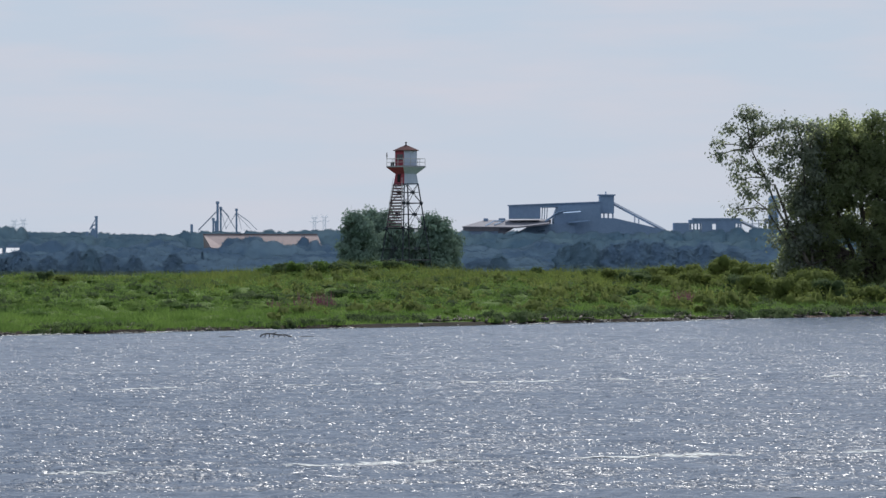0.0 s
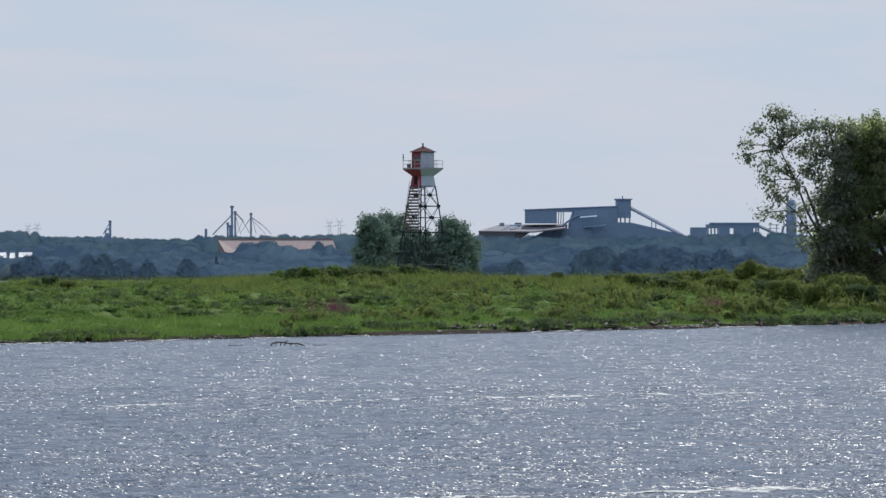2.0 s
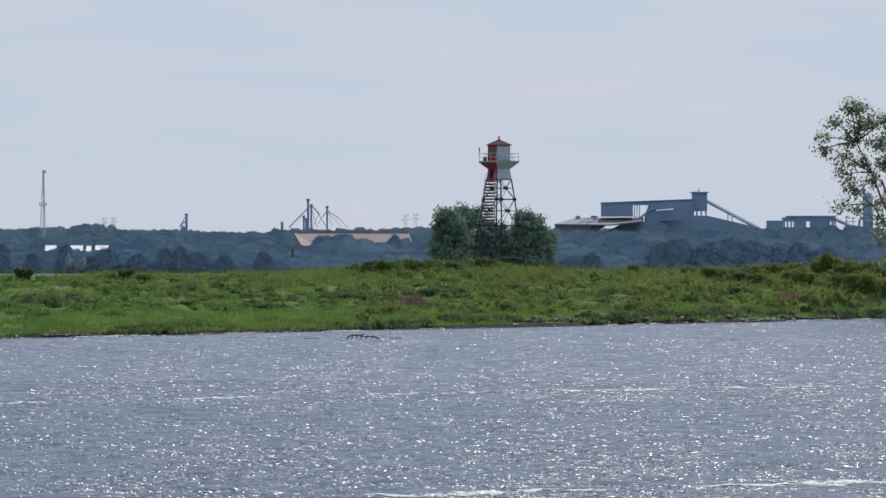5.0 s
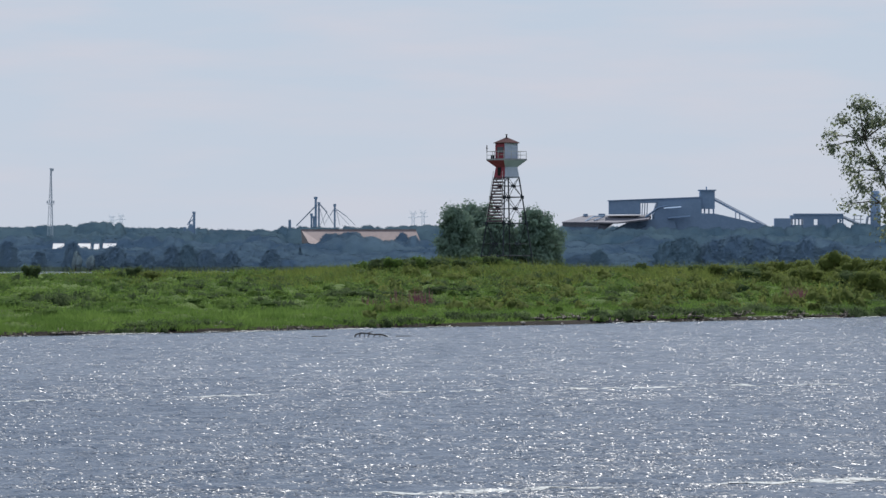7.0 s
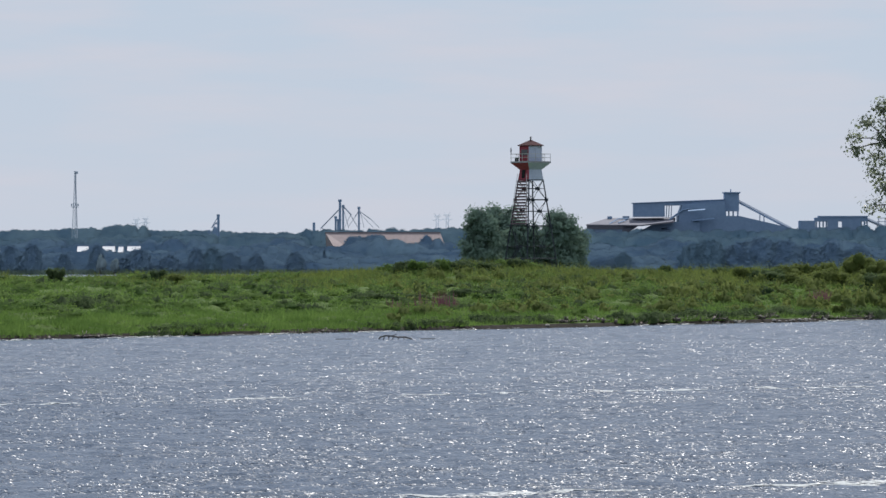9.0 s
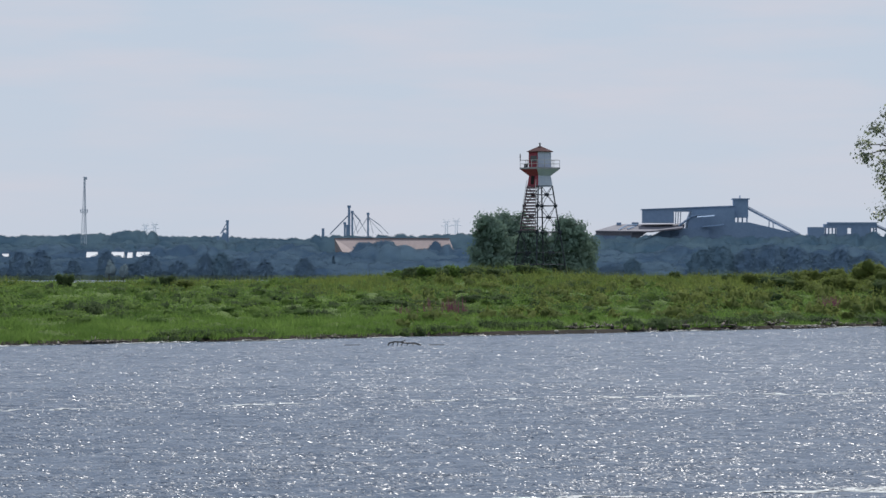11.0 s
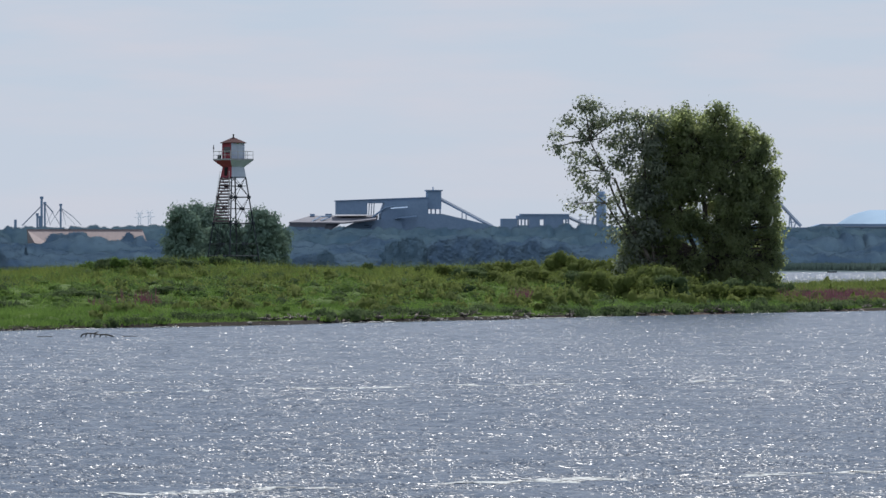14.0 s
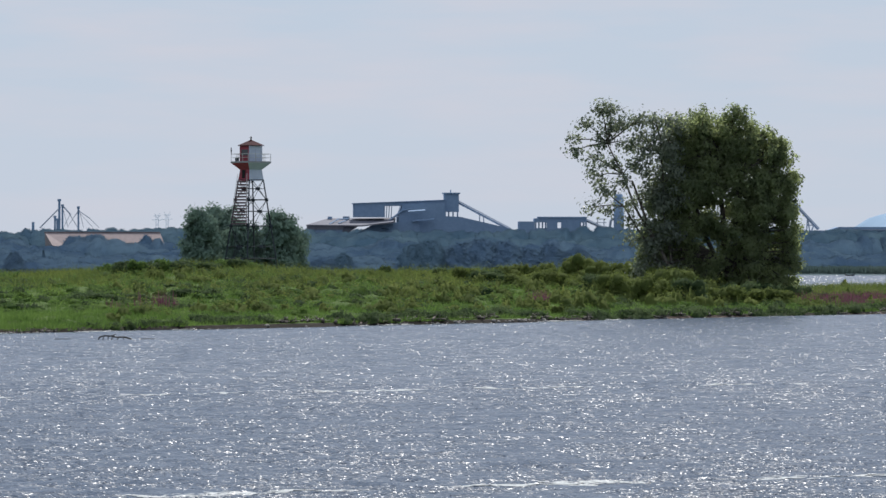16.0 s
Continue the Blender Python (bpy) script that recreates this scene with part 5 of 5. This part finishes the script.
def stockpile_plant():
    gz = 9.0
    ob = thing("processing_plant", pose(0, FD, 0), "blue-grey industrial plant with a high conveyor gallery", "factory")
    # gallery: long clad box on legs, open in one bay
    x0, xa, xb, x1 = wx(36.7), wx(43.6), wx(46.6), wx(57.0)
    z0, z1, z2 = wz(9.8), wz(12.7), wz(13.5)
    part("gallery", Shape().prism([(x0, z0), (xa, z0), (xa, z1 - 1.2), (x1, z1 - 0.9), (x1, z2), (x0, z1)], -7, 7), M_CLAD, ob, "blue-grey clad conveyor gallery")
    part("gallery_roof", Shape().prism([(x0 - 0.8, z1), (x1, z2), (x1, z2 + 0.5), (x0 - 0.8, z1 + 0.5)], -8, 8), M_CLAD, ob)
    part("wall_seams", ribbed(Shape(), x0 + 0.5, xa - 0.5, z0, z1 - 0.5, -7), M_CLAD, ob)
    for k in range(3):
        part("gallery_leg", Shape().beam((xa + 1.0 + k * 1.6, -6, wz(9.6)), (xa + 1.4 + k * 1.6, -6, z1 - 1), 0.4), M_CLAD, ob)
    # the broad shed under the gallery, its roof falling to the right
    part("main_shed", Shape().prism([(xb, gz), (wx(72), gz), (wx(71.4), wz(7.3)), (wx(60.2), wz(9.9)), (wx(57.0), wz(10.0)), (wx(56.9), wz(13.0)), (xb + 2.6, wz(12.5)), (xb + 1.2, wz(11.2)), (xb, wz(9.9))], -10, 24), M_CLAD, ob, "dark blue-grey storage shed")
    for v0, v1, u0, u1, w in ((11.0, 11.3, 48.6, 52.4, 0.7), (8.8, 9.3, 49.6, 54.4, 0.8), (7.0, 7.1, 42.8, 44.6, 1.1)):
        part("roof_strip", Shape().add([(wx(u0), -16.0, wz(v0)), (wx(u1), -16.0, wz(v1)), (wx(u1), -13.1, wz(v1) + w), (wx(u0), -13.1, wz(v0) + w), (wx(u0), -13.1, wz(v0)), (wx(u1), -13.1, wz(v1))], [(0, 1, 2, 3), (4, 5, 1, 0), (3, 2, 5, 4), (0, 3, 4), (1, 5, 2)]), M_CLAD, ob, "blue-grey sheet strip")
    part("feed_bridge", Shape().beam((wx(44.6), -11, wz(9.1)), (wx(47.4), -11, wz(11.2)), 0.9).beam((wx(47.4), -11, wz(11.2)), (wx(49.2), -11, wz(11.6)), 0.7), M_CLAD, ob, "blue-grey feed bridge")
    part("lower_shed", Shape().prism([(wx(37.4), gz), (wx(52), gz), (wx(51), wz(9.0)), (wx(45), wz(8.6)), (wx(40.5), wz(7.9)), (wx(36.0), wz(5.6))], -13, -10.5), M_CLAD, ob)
    # head house
    hx0, hx1 = wx(56.8), wx(60.0)
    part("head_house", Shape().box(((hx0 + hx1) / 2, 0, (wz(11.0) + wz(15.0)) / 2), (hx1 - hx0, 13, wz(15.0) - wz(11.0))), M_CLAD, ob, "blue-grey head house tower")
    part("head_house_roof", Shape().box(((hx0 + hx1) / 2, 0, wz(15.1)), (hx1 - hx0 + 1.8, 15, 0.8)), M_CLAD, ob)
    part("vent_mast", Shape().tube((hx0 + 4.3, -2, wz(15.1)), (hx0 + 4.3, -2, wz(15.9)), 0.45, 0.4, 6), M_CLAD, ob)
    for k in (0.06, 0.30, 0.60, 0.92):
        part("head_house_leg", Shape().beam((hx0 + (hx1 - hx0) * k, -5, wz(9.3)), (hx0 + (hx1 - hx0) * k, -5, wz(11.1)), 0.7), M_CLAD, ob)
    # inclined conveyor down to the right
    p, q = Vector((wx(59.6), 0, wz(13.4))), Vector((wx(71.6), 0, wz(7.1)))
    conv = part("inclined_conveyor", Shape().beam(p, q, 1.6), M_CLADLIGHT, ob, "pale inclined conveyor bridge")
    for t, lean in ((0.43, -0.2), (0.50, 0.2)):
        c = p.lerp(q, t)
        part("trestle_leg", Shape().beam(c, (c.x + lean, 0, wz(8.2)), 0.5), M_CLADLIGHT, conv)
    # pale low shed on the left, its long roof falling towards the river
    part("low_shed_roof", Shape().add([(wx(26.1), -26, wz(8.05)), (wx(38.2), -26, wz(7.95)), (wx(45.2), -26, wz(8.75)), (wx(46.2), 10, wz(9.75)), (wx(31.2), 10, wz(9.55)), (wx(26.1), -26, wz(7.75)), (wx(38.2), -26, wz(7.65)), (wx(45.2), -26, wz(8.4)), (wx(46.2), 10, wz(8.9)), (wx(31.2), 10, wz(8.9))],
                                      [(0, 1, 2, 3, 4), (9, 8, 7, 6, 5), (0, 5, 6, 1), (1, 6, 7, 2), (2, 7, 8, 3), (3, 8, 9, 4), (4, 9, 5, 0)]), M_PALEROOF, ob, "grey sloping shed roof")
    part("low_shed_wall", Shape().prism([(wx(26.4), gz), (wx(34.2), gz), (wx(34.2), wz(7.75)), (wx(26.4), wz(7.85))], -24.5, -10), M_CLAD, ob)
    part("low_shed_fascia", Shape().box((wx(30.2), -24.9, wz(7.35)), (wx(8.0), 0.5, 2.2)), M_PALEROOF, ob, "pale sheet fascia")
    part("low_shed_gable", Shape().add([(wx(34.0), -26, wz(5.4)), (wx(34.0), -24, wz(7.75)), (wx(38.0), -20, wz(8.0)), (wx(34.0), -12, wz(5.4)), (wx(34.0), -12, wz(7.75)), (wx(38.0), -12, wz(8.0))], [(0, 2, 1), (3, 4, 5), (0, 1, 4, 3), (1, 2, 5, 4), (0, 3, 5, 2)]), M_DULLROOF, ob, "sheet lean-to roof, dimmed against the sun")
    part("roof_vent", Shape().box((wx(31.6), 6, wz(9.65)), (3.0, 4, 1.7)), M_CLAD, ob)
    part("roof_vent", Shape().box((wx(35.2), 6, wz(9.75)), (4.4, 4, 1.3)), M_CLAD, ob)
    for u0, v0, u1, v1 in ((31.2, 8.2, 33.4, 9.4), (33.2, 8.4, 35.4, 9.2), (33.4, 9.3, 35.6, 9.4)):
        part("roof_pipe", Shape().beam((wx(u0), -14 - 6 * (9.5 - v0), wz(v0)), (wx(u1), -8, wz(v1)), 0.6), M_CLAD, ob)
    return ob


stockpile_plant()


def loading_station():
    ob = thing("loading_station", pose(0, FD, 0), "blue-grey loading shed with a flat gallery on posts", "factory")
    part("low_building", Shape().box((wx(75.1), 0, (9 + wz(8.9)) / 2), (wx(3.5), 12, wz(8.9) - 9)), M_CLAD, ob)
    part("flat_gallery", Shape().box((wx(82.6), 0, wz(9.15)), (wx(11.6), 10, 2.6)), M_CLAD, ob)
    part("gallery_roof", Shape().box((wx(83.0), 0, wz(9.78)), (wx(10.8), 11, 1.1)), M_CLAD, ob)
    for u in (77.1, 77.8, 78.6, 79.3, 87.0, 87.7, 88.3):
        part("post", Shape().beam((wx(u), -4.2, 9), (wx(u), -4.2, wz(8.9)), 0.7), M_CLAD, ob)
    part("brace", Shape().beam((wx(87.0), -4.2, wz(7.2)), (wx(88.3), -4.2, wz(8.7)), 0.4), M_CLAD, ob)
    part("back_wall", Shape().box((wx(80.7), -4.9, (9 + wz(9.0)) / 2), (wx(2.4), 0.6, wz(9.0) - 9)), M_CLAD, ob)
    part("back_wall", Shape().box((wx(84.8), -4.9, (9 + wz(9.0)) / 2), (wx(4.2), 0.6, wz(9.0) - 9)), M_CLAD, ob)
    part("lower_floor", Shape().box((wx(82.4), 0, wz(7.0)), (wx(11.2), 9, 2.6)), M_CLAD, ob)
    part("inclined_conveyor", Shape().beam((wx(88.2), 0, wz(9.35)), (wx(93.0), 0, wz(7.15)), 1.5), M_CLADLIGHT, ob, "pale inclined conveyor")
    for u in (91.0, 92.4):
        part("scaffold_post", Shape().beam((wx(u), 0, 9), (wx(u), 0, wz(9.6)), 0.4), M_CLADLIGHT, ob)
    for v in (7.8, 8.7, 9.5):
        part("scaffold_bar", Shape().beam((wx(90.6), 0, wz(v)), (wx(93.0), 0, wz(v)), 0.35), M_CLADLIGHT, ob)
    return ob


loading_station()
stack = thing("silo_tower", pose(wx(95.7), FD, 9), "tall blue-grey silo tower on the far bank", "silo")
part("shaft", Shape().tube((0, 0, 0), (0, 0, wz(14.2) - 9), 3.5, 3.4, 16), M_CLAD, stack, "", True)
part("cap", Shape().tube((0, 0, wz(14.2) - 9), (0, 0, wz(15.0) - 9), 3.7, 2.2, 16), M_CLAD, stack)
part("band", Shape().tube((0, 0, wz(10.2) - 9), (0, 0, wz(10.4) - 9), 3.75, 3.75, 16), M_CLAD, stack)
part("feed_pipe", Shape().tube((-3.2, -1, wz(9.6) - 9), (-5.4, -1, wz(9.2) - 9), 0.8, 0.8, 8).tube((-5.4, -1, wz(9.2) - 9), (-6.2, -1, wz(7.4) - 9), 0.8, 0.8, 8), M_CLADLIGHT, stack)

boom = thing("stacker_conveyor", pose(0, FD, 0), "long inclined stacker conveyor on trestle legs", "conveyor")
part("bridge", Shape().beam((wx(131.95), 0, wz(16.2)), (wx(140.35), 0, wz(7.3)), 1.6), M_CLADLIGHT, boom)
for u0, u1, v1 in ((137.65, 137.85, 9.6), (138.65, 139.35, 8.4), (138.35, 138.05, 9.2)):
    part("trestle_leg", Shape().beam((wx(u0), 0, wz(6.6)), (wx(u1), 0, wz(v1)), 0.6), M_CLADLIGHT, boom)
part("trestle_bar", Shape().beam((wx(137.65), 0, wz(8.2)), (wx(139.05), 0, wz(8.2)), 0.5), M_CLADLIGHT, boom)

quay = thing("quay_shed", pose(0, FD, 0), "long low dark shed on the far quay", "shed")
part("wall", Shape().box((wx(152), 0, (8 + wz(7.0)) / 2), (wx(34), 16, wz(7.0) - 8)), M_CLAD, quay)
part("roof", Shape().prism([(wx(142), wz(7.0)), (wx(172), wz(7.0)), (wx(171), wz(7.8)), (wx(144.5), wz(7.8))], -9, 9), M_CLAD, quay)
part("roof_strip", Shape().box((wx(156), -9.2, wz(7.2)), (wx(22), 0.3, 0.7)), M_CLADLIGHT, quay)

barn = thing("storage_barn", pose(0, 2700, 0), "long storage barn with a pale tan roof", "barn")
bd = 2700.0
part("roof", Shape().add([(wx(-31.4, bd), 0, wz(6.4, bd)), (wx(-6, bd), 0, wz(6.4, bd)), (wx(-4.5, bd), -14, wz(2.6, bd)), (wx(-25.6, bd), -14, wz(2.6, bd)), (wx(-29.5, bd), -14, wz(3.4, bd)),
                          (wx(-31.4, bd), 20, wz(2.6, bd)), (wx(-6, bd), 20, wz(2.6, bd))],
                         [(0, 3, 2, 1), (0, 4, 3), (0, 1, 6, 5), (0, 5, 4), (1, 2, 6)]), M_TAN, barn, "pale tan sheet roof")
part("ridge_cap", Shape().box((wx(-18.7, bd), -0.2, wz(6.42, bd)), (wx(25.6, bd), 1.2, 0.35)), M_TAN, barn, "tan ridge cap")
part("wall", Shape().box((wx(-16, bd), -8, (7 + wz(2.6, bd)) / 2), (wx(22, bd), 8, wz(2.6, bd) - 7)), M_CLAD, barn)


def elevator():
    ob = thing("grain_elevator", pose(0, FD, 0), "grain elevator towers with slanting spouts", "elevator")
    for u, v, r, name in ((-28.15, 13.7, 0.75, "leg_tower"), (-27.45, 12.5, 0.6, "leg_tower"), (-23.95, 12.1, 0.6, "leg_tower"), (-29.1, 10.0, 0.6, "short_tower"), (-28.6, 9.4, 0.6, "short_tower")):
        x = wx(u)
        t = part(name, Shape().box((x, 0, (12 + wz(v)) / 2), (r * 2, r * 2, wz(v) - 12)), M_CLAD, ob)
        part("head", Shape().box((x, 0, wz(v) - 0.8), (r * 3.2, r * 2.4, 1.5)), M_CLAD, t)
        for k in range(4):
            part("platform", Shape().box((x + 0.2, 0, 14 + (wz(v) - 16) * k / 4 + 4), (r * 2.9, r * 2.6, 0.3)), M_CLAD, t)
    for (u0, v0), (u1, v1), w in (((-28.4, 11.4), (-32.4, 7.3), 0.55), ((-27.4, 12.2), (-25.6, 10.2), 0.6), ((-25.9, 10.4), (-24.2, 7.6), 0.3), ((-27.4, 11.6), (-26.2, 7.4), 0.22), ((-25.8, 10.2), (-27.2, 7.4), 0.2), ((-25.0, 9.6), (-24.0, 11.2), 0.18), ((-23.7, 11.0), (-21.4, 9.4), 0.4), ((-21.4, 9.4), (-19.4, 7.4), 0.26),
                                  ((-23.7, 10.6), (-20.8, 7.5), 0.2), ((-23.7, 11.2), (-22.8, 7.4), 0.2), ((-24.1, 10.8), (-26.2, 7.8), 0.18)):
        part("spout", Shape().beam((wx(u0), -1, wz(v0)), (wx(u1), -1, wz(v1)), w), M_CLADLIGHT, ob)
    part("bin", Shape().tube((wx(-33.9), 0, 12), (wx(-33.9), 0, wz(8.6)), 1.1, 0.9, 10), M_CLAD, ob)
    return ob


elevator()
spire = thing("hoist_tower", pose(0, FD, 0), "slender dark hoist tower above the trees", "tower")
part("shaft", Shape().box((wx(-55.05), 0, (12 + wz(10.1)) / 2), (1.5, 2, wz(10.1) - 12)), M_CLAD, spire)
part("head", Shape().box((wx(-55.1), 0, wz(10.2)), (2.0, 2.4, 1.3)), M_CLAD, spire)
for u0, v0, u1, v1 in ((-55.2, 9.8, -56.6, 7.4), (-56.0, 8.5, -56.0, 7.0), (-56.5, 7.6, -55.2, 7.6), (-55.9, 8.6, -55.2, 8.2), (-56.4, 7.7, -55.2, 8.8)):
    part("stay", Shape().beam((wx(u0), -0.5, wz(v0)), (wx(u1), -0.5, wz(v1)), 0.35), M_CLAD, spire)
part("bin", Shape().prism([(wx(-56.3), 14), (wx(-55.2), 14), (wx(-55.2), wz(7.3)), (wx(-55.8), wz(7.6)), (wx(-56.3), wz(7.2))], -2, 2), M_CLAD, spire)
part("lower_block", Shape().box((wx(-57.1), 0, 20), (1.7, 3, wz(7.6) - 15)), M_CLAD, spire)


def lattice_mast(u, v, d=FD, z0=12.0):
    """A tapering three-legged lattice mast with a platform of antennas half way up."""
    x, h = wx(u, d), wz(v, d) - z0
    ob = thing("radio_mast", pose(x, d, z0), "tall pale lattice radio mast with antennas", "mast")
    half = lambda t: 2.2 - 1.75 * min(t * 1.15, 1)
    corner = ((-1, -0.6), (1, -0.6), (0.1, 1.0))
    at = lambda k, t: (corner[k][0] * half(t) + 0.5 * t, corner[k][1] * half(t), h * t)
    n = 20
    for k in range(3):
        sh = Shape()
        for i in range(n):
            sh.beam(at(k, i / n), at(k, (i + 1) / n), 0.42 if k == 1 else 0.22)
        part("leg", sh, M_MASTGREY, ob)
    for i in range(n):
        sh = Shape()
        for k in range(3):
            sh.beam(at(k, i / n), at((k + 1) % 3, (i + 1) / n), 0.11).beam(at(k, (i + 1) / n), at((k + 1) % 3, (i + 1) / n), 0.11)
        part("lattice_bay", sh, M_MASTGREY, ob)
    for k, (dx, dz, wd, hh) in enumerate(((-2.1, 0.0, 0.8, 1.6), (-0.8, 0.2, 0.7, 1.9), (0.9, 0.2, 0.8, 1.9), (2.2, 0.0, 0.8, 1.6))):
        part("antenna", Shape().box((dx + 0.3, -1.4, h * 0.585 + dz), (wd, 0.5, hh)), M_MASTGREY, ob, "panel antenna on the platform")
    part("platform", Shape().box((0.3, -0.4, h * 0.56), (4.9, 2.4, 0.35)), M_MASTGREY, ob)
    part("antenna", Shape().box((1.6, -0.6, h - 1.1), (1.5, 0.5, 1.6)), M_MASTGREY, ob, "panel antenna at the mast head")
    part("head_arm", Shape().beam((-0.6, 0, h - 0.2), (2.2, 0, h - 0.2), 0.25), M_MASTGREY, ob)
    return ob


lattice_mast(-86.9, 20.0)


def pylon(u, d, v, w):
    x, h = wx(u, d), wz(v, d)
    ob = thing("power_pylon", pose(x, d, 20), "distant electricity pylon paled for haze", "pylon", "pylons on the skyline")
    h -= 20
    for s in (-1, 1):
        part("leg", Shape().beam((s * w * 0.30, 0, 0), (s * w * 0.12, 0, h * 0.60), 0.30).beam((s * w * 0.12, 0, h * 0.60), (s * w * 0.12, 0, h), 0.26), M_PYLON, ob)
        part("brace", Shape().beam((s * w * 0.30, 0, h * 0.05), (-s * w * 0.12, 0, h * 0.60), 0.18).beam((-s * w * 0.12, 0, h * 0.60), (s * w * 0.12, 0, h * 0.8), 0.16).beam((-s * w * 0.12, 0, h * 0.8), (s * w * 0.12, 0, h), 0.16), M_PYLON, ob)
        part("peak", Shape().beam((s * w * 0.12, 0, h), (s * w * 0.30, 0, h * 1.07), 0.18), M_PYLON, ob)
    for z, k in ((0.84, 0.5), (0.98, 0.36)):
        part("crossarm", Shape().beam((-w * k, 0, h * z), (w * k, 0, h * z), 0.26).beam((-w * k, 0, h * z), (-w * 0.12, 0, h * z - 1.2), 0.16).beam((w * k, 0, h * z), (w * 0.12, 0, h * z - 1.2), 0.16), M_PYLON, ob)
    return ob


for u, v, w in ((-6.6, 10.2, 8.5), (-4.4, 10.4, 8.5), (-73.2, 9.4, 7.5), (-71.2, 9.6, 7.5)):
    pylon(u, 3700.0, v, w)


def far_house(u, v, w, d=2420.0, label="low house with a white metal roof"):
    """A long low house, its roof falling towards the river."""
    x, z = wx(u, d), wz(v, d)
    base = float(far_height(np.array(x), np.array(d)))
    h = z - base
    e = h - 2.9
    ob = thing("house", pose(x, d, base), label, "house", "white-roofed houses on the far bank")
    part("wall", Shape().box((0, 0, e / 2), (w, 9, e)), M_HOUSEWHITE, ob)
    part("roof", Shape().add([(-w / 2 - 0.4, -5.4, e - 0.3), (w / 2 + 0.4, -5.4, e - 0.3), (w / 2 + 0.4, 5.4, e - 0.3), (-w / 2 - 0.4, 5.4, e - 0.3), (-w / 2 - 0.4, 0, h), (w / 2 + 0.4, 0, h)],
                              [(0, 1, 5, 4), (2, 3, 4, 5), (0, 4, 3), (1, 2, 5), (3, 2, 1, 0)]), M_HOUSEWHITE, ob, "white metal roof")
    part("ridge_cap", Shape().box((0, 0, h + 0.05), (w + 0.9, 0.7, 0.3)), M_CLAD, ob, "dark ridge cap")
    for k in (-0.28, 0.22):
        win = part("window", Shape().box((k * w, -4.53, e * 0.5), (w * 0.16, 0.08, e * 0.35)), M_DARK, ob)
        part("sill", Shape().box((k * w, -4.58, e * 0.3), (w * 0.18, 0.16, 0.15)), M_HOUSEWHITE, win)
    return ob


for u, v, w in ((-85.0, 3.5, 5.0), (-79.3, 3.5, 5.8), (-76.6, 3.4, 1.8), (-73.7, 3.5, 6.2), (-104.2, 3.1, 2.6), (164.2, 2.55, 8.0)):
    far_house(u, v, w)


def hill():
    x, y = np.meshgrid(np.linspace(620, 1300, 60), np.linspace(4300, 4900, 12), indexing="ij")
    s = np.clip((x - 647) / 66, 0, 1)
    z = 16 + 40 * s * s * (3 - 2 * s) * np.exp(-(((y - 4600) / 200) ** 2)) + 1.2 * wobble(x, y, 180, 77)
    a, b = x.shape
    i = (np.arange(a - 1)[:, None] * b + np.arange(b - 1)).ravel()
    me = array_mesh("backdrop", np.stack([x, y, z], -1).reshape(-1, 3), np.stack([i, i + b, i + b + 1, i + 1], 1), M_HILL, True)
    return tagged(new("backdrop", me), "hill on the horizon in painted haze blue", "hill", kind="structure")


hill()


def skiff(x, y, turn):
    """A small open boat on the far reach of the river."""
    ob = thing("boat", pose(x, y, -0.28, 0, 0, turn), "small dark open boat lying on the far water", "boat")
    ring = lambda w, z, cut: [(-2.0, -w * 0.8, z), (0.6, -w, z), (1.6, -w * 0.6, z + cut), (2.3, 0, z + cut * 1.6), (1.6, w * 0.6, z + cut), (0.6, w, z), (-2.0, w * 0.8, z)]
    low, top, rim, floor = ring(0.55, -0.1, 0.05), ring(0.85, 0.55, 0.12), ring(0.75, 0.55, 0.12), ring(0.5, 0.05, 0.05)
    n = 7
    faces = [tuple(range(n))[::-1], tuple(range(3 * n, 4 * n))]
    for a, b in ((0, n), (n, 2 * n), (2 * n, 3 * n)):
        faces += [(a + k, a + (k + 1) % n, b + (k + 1) % n, b + k) for k in range(n)]
    part("hull", Shape().add(low + top + rim + floor, faces), M_STEEL, ob)
    for bx in (-1.0, 0.5):
        part("thwart", Shape().box((bx, 0, 0.36), (0.28, 1.4, 0.06)), M_DRIFT, ob, "plank seat")
    motor = part("outboard_motor", Shape().box((-2.1, 0, 0.72), (0.36, 0.32, 0.5)), M_DARK, ob, "dark outboard motor")
    part("motor_leg", Shape().tube((-2.12, 0, 0.5), (-2.2, 0, -0.15), 0.08, 0.06, 6), M_DARK, motor)
    return ob


skiff(302.0, 2050.0, 8.0)
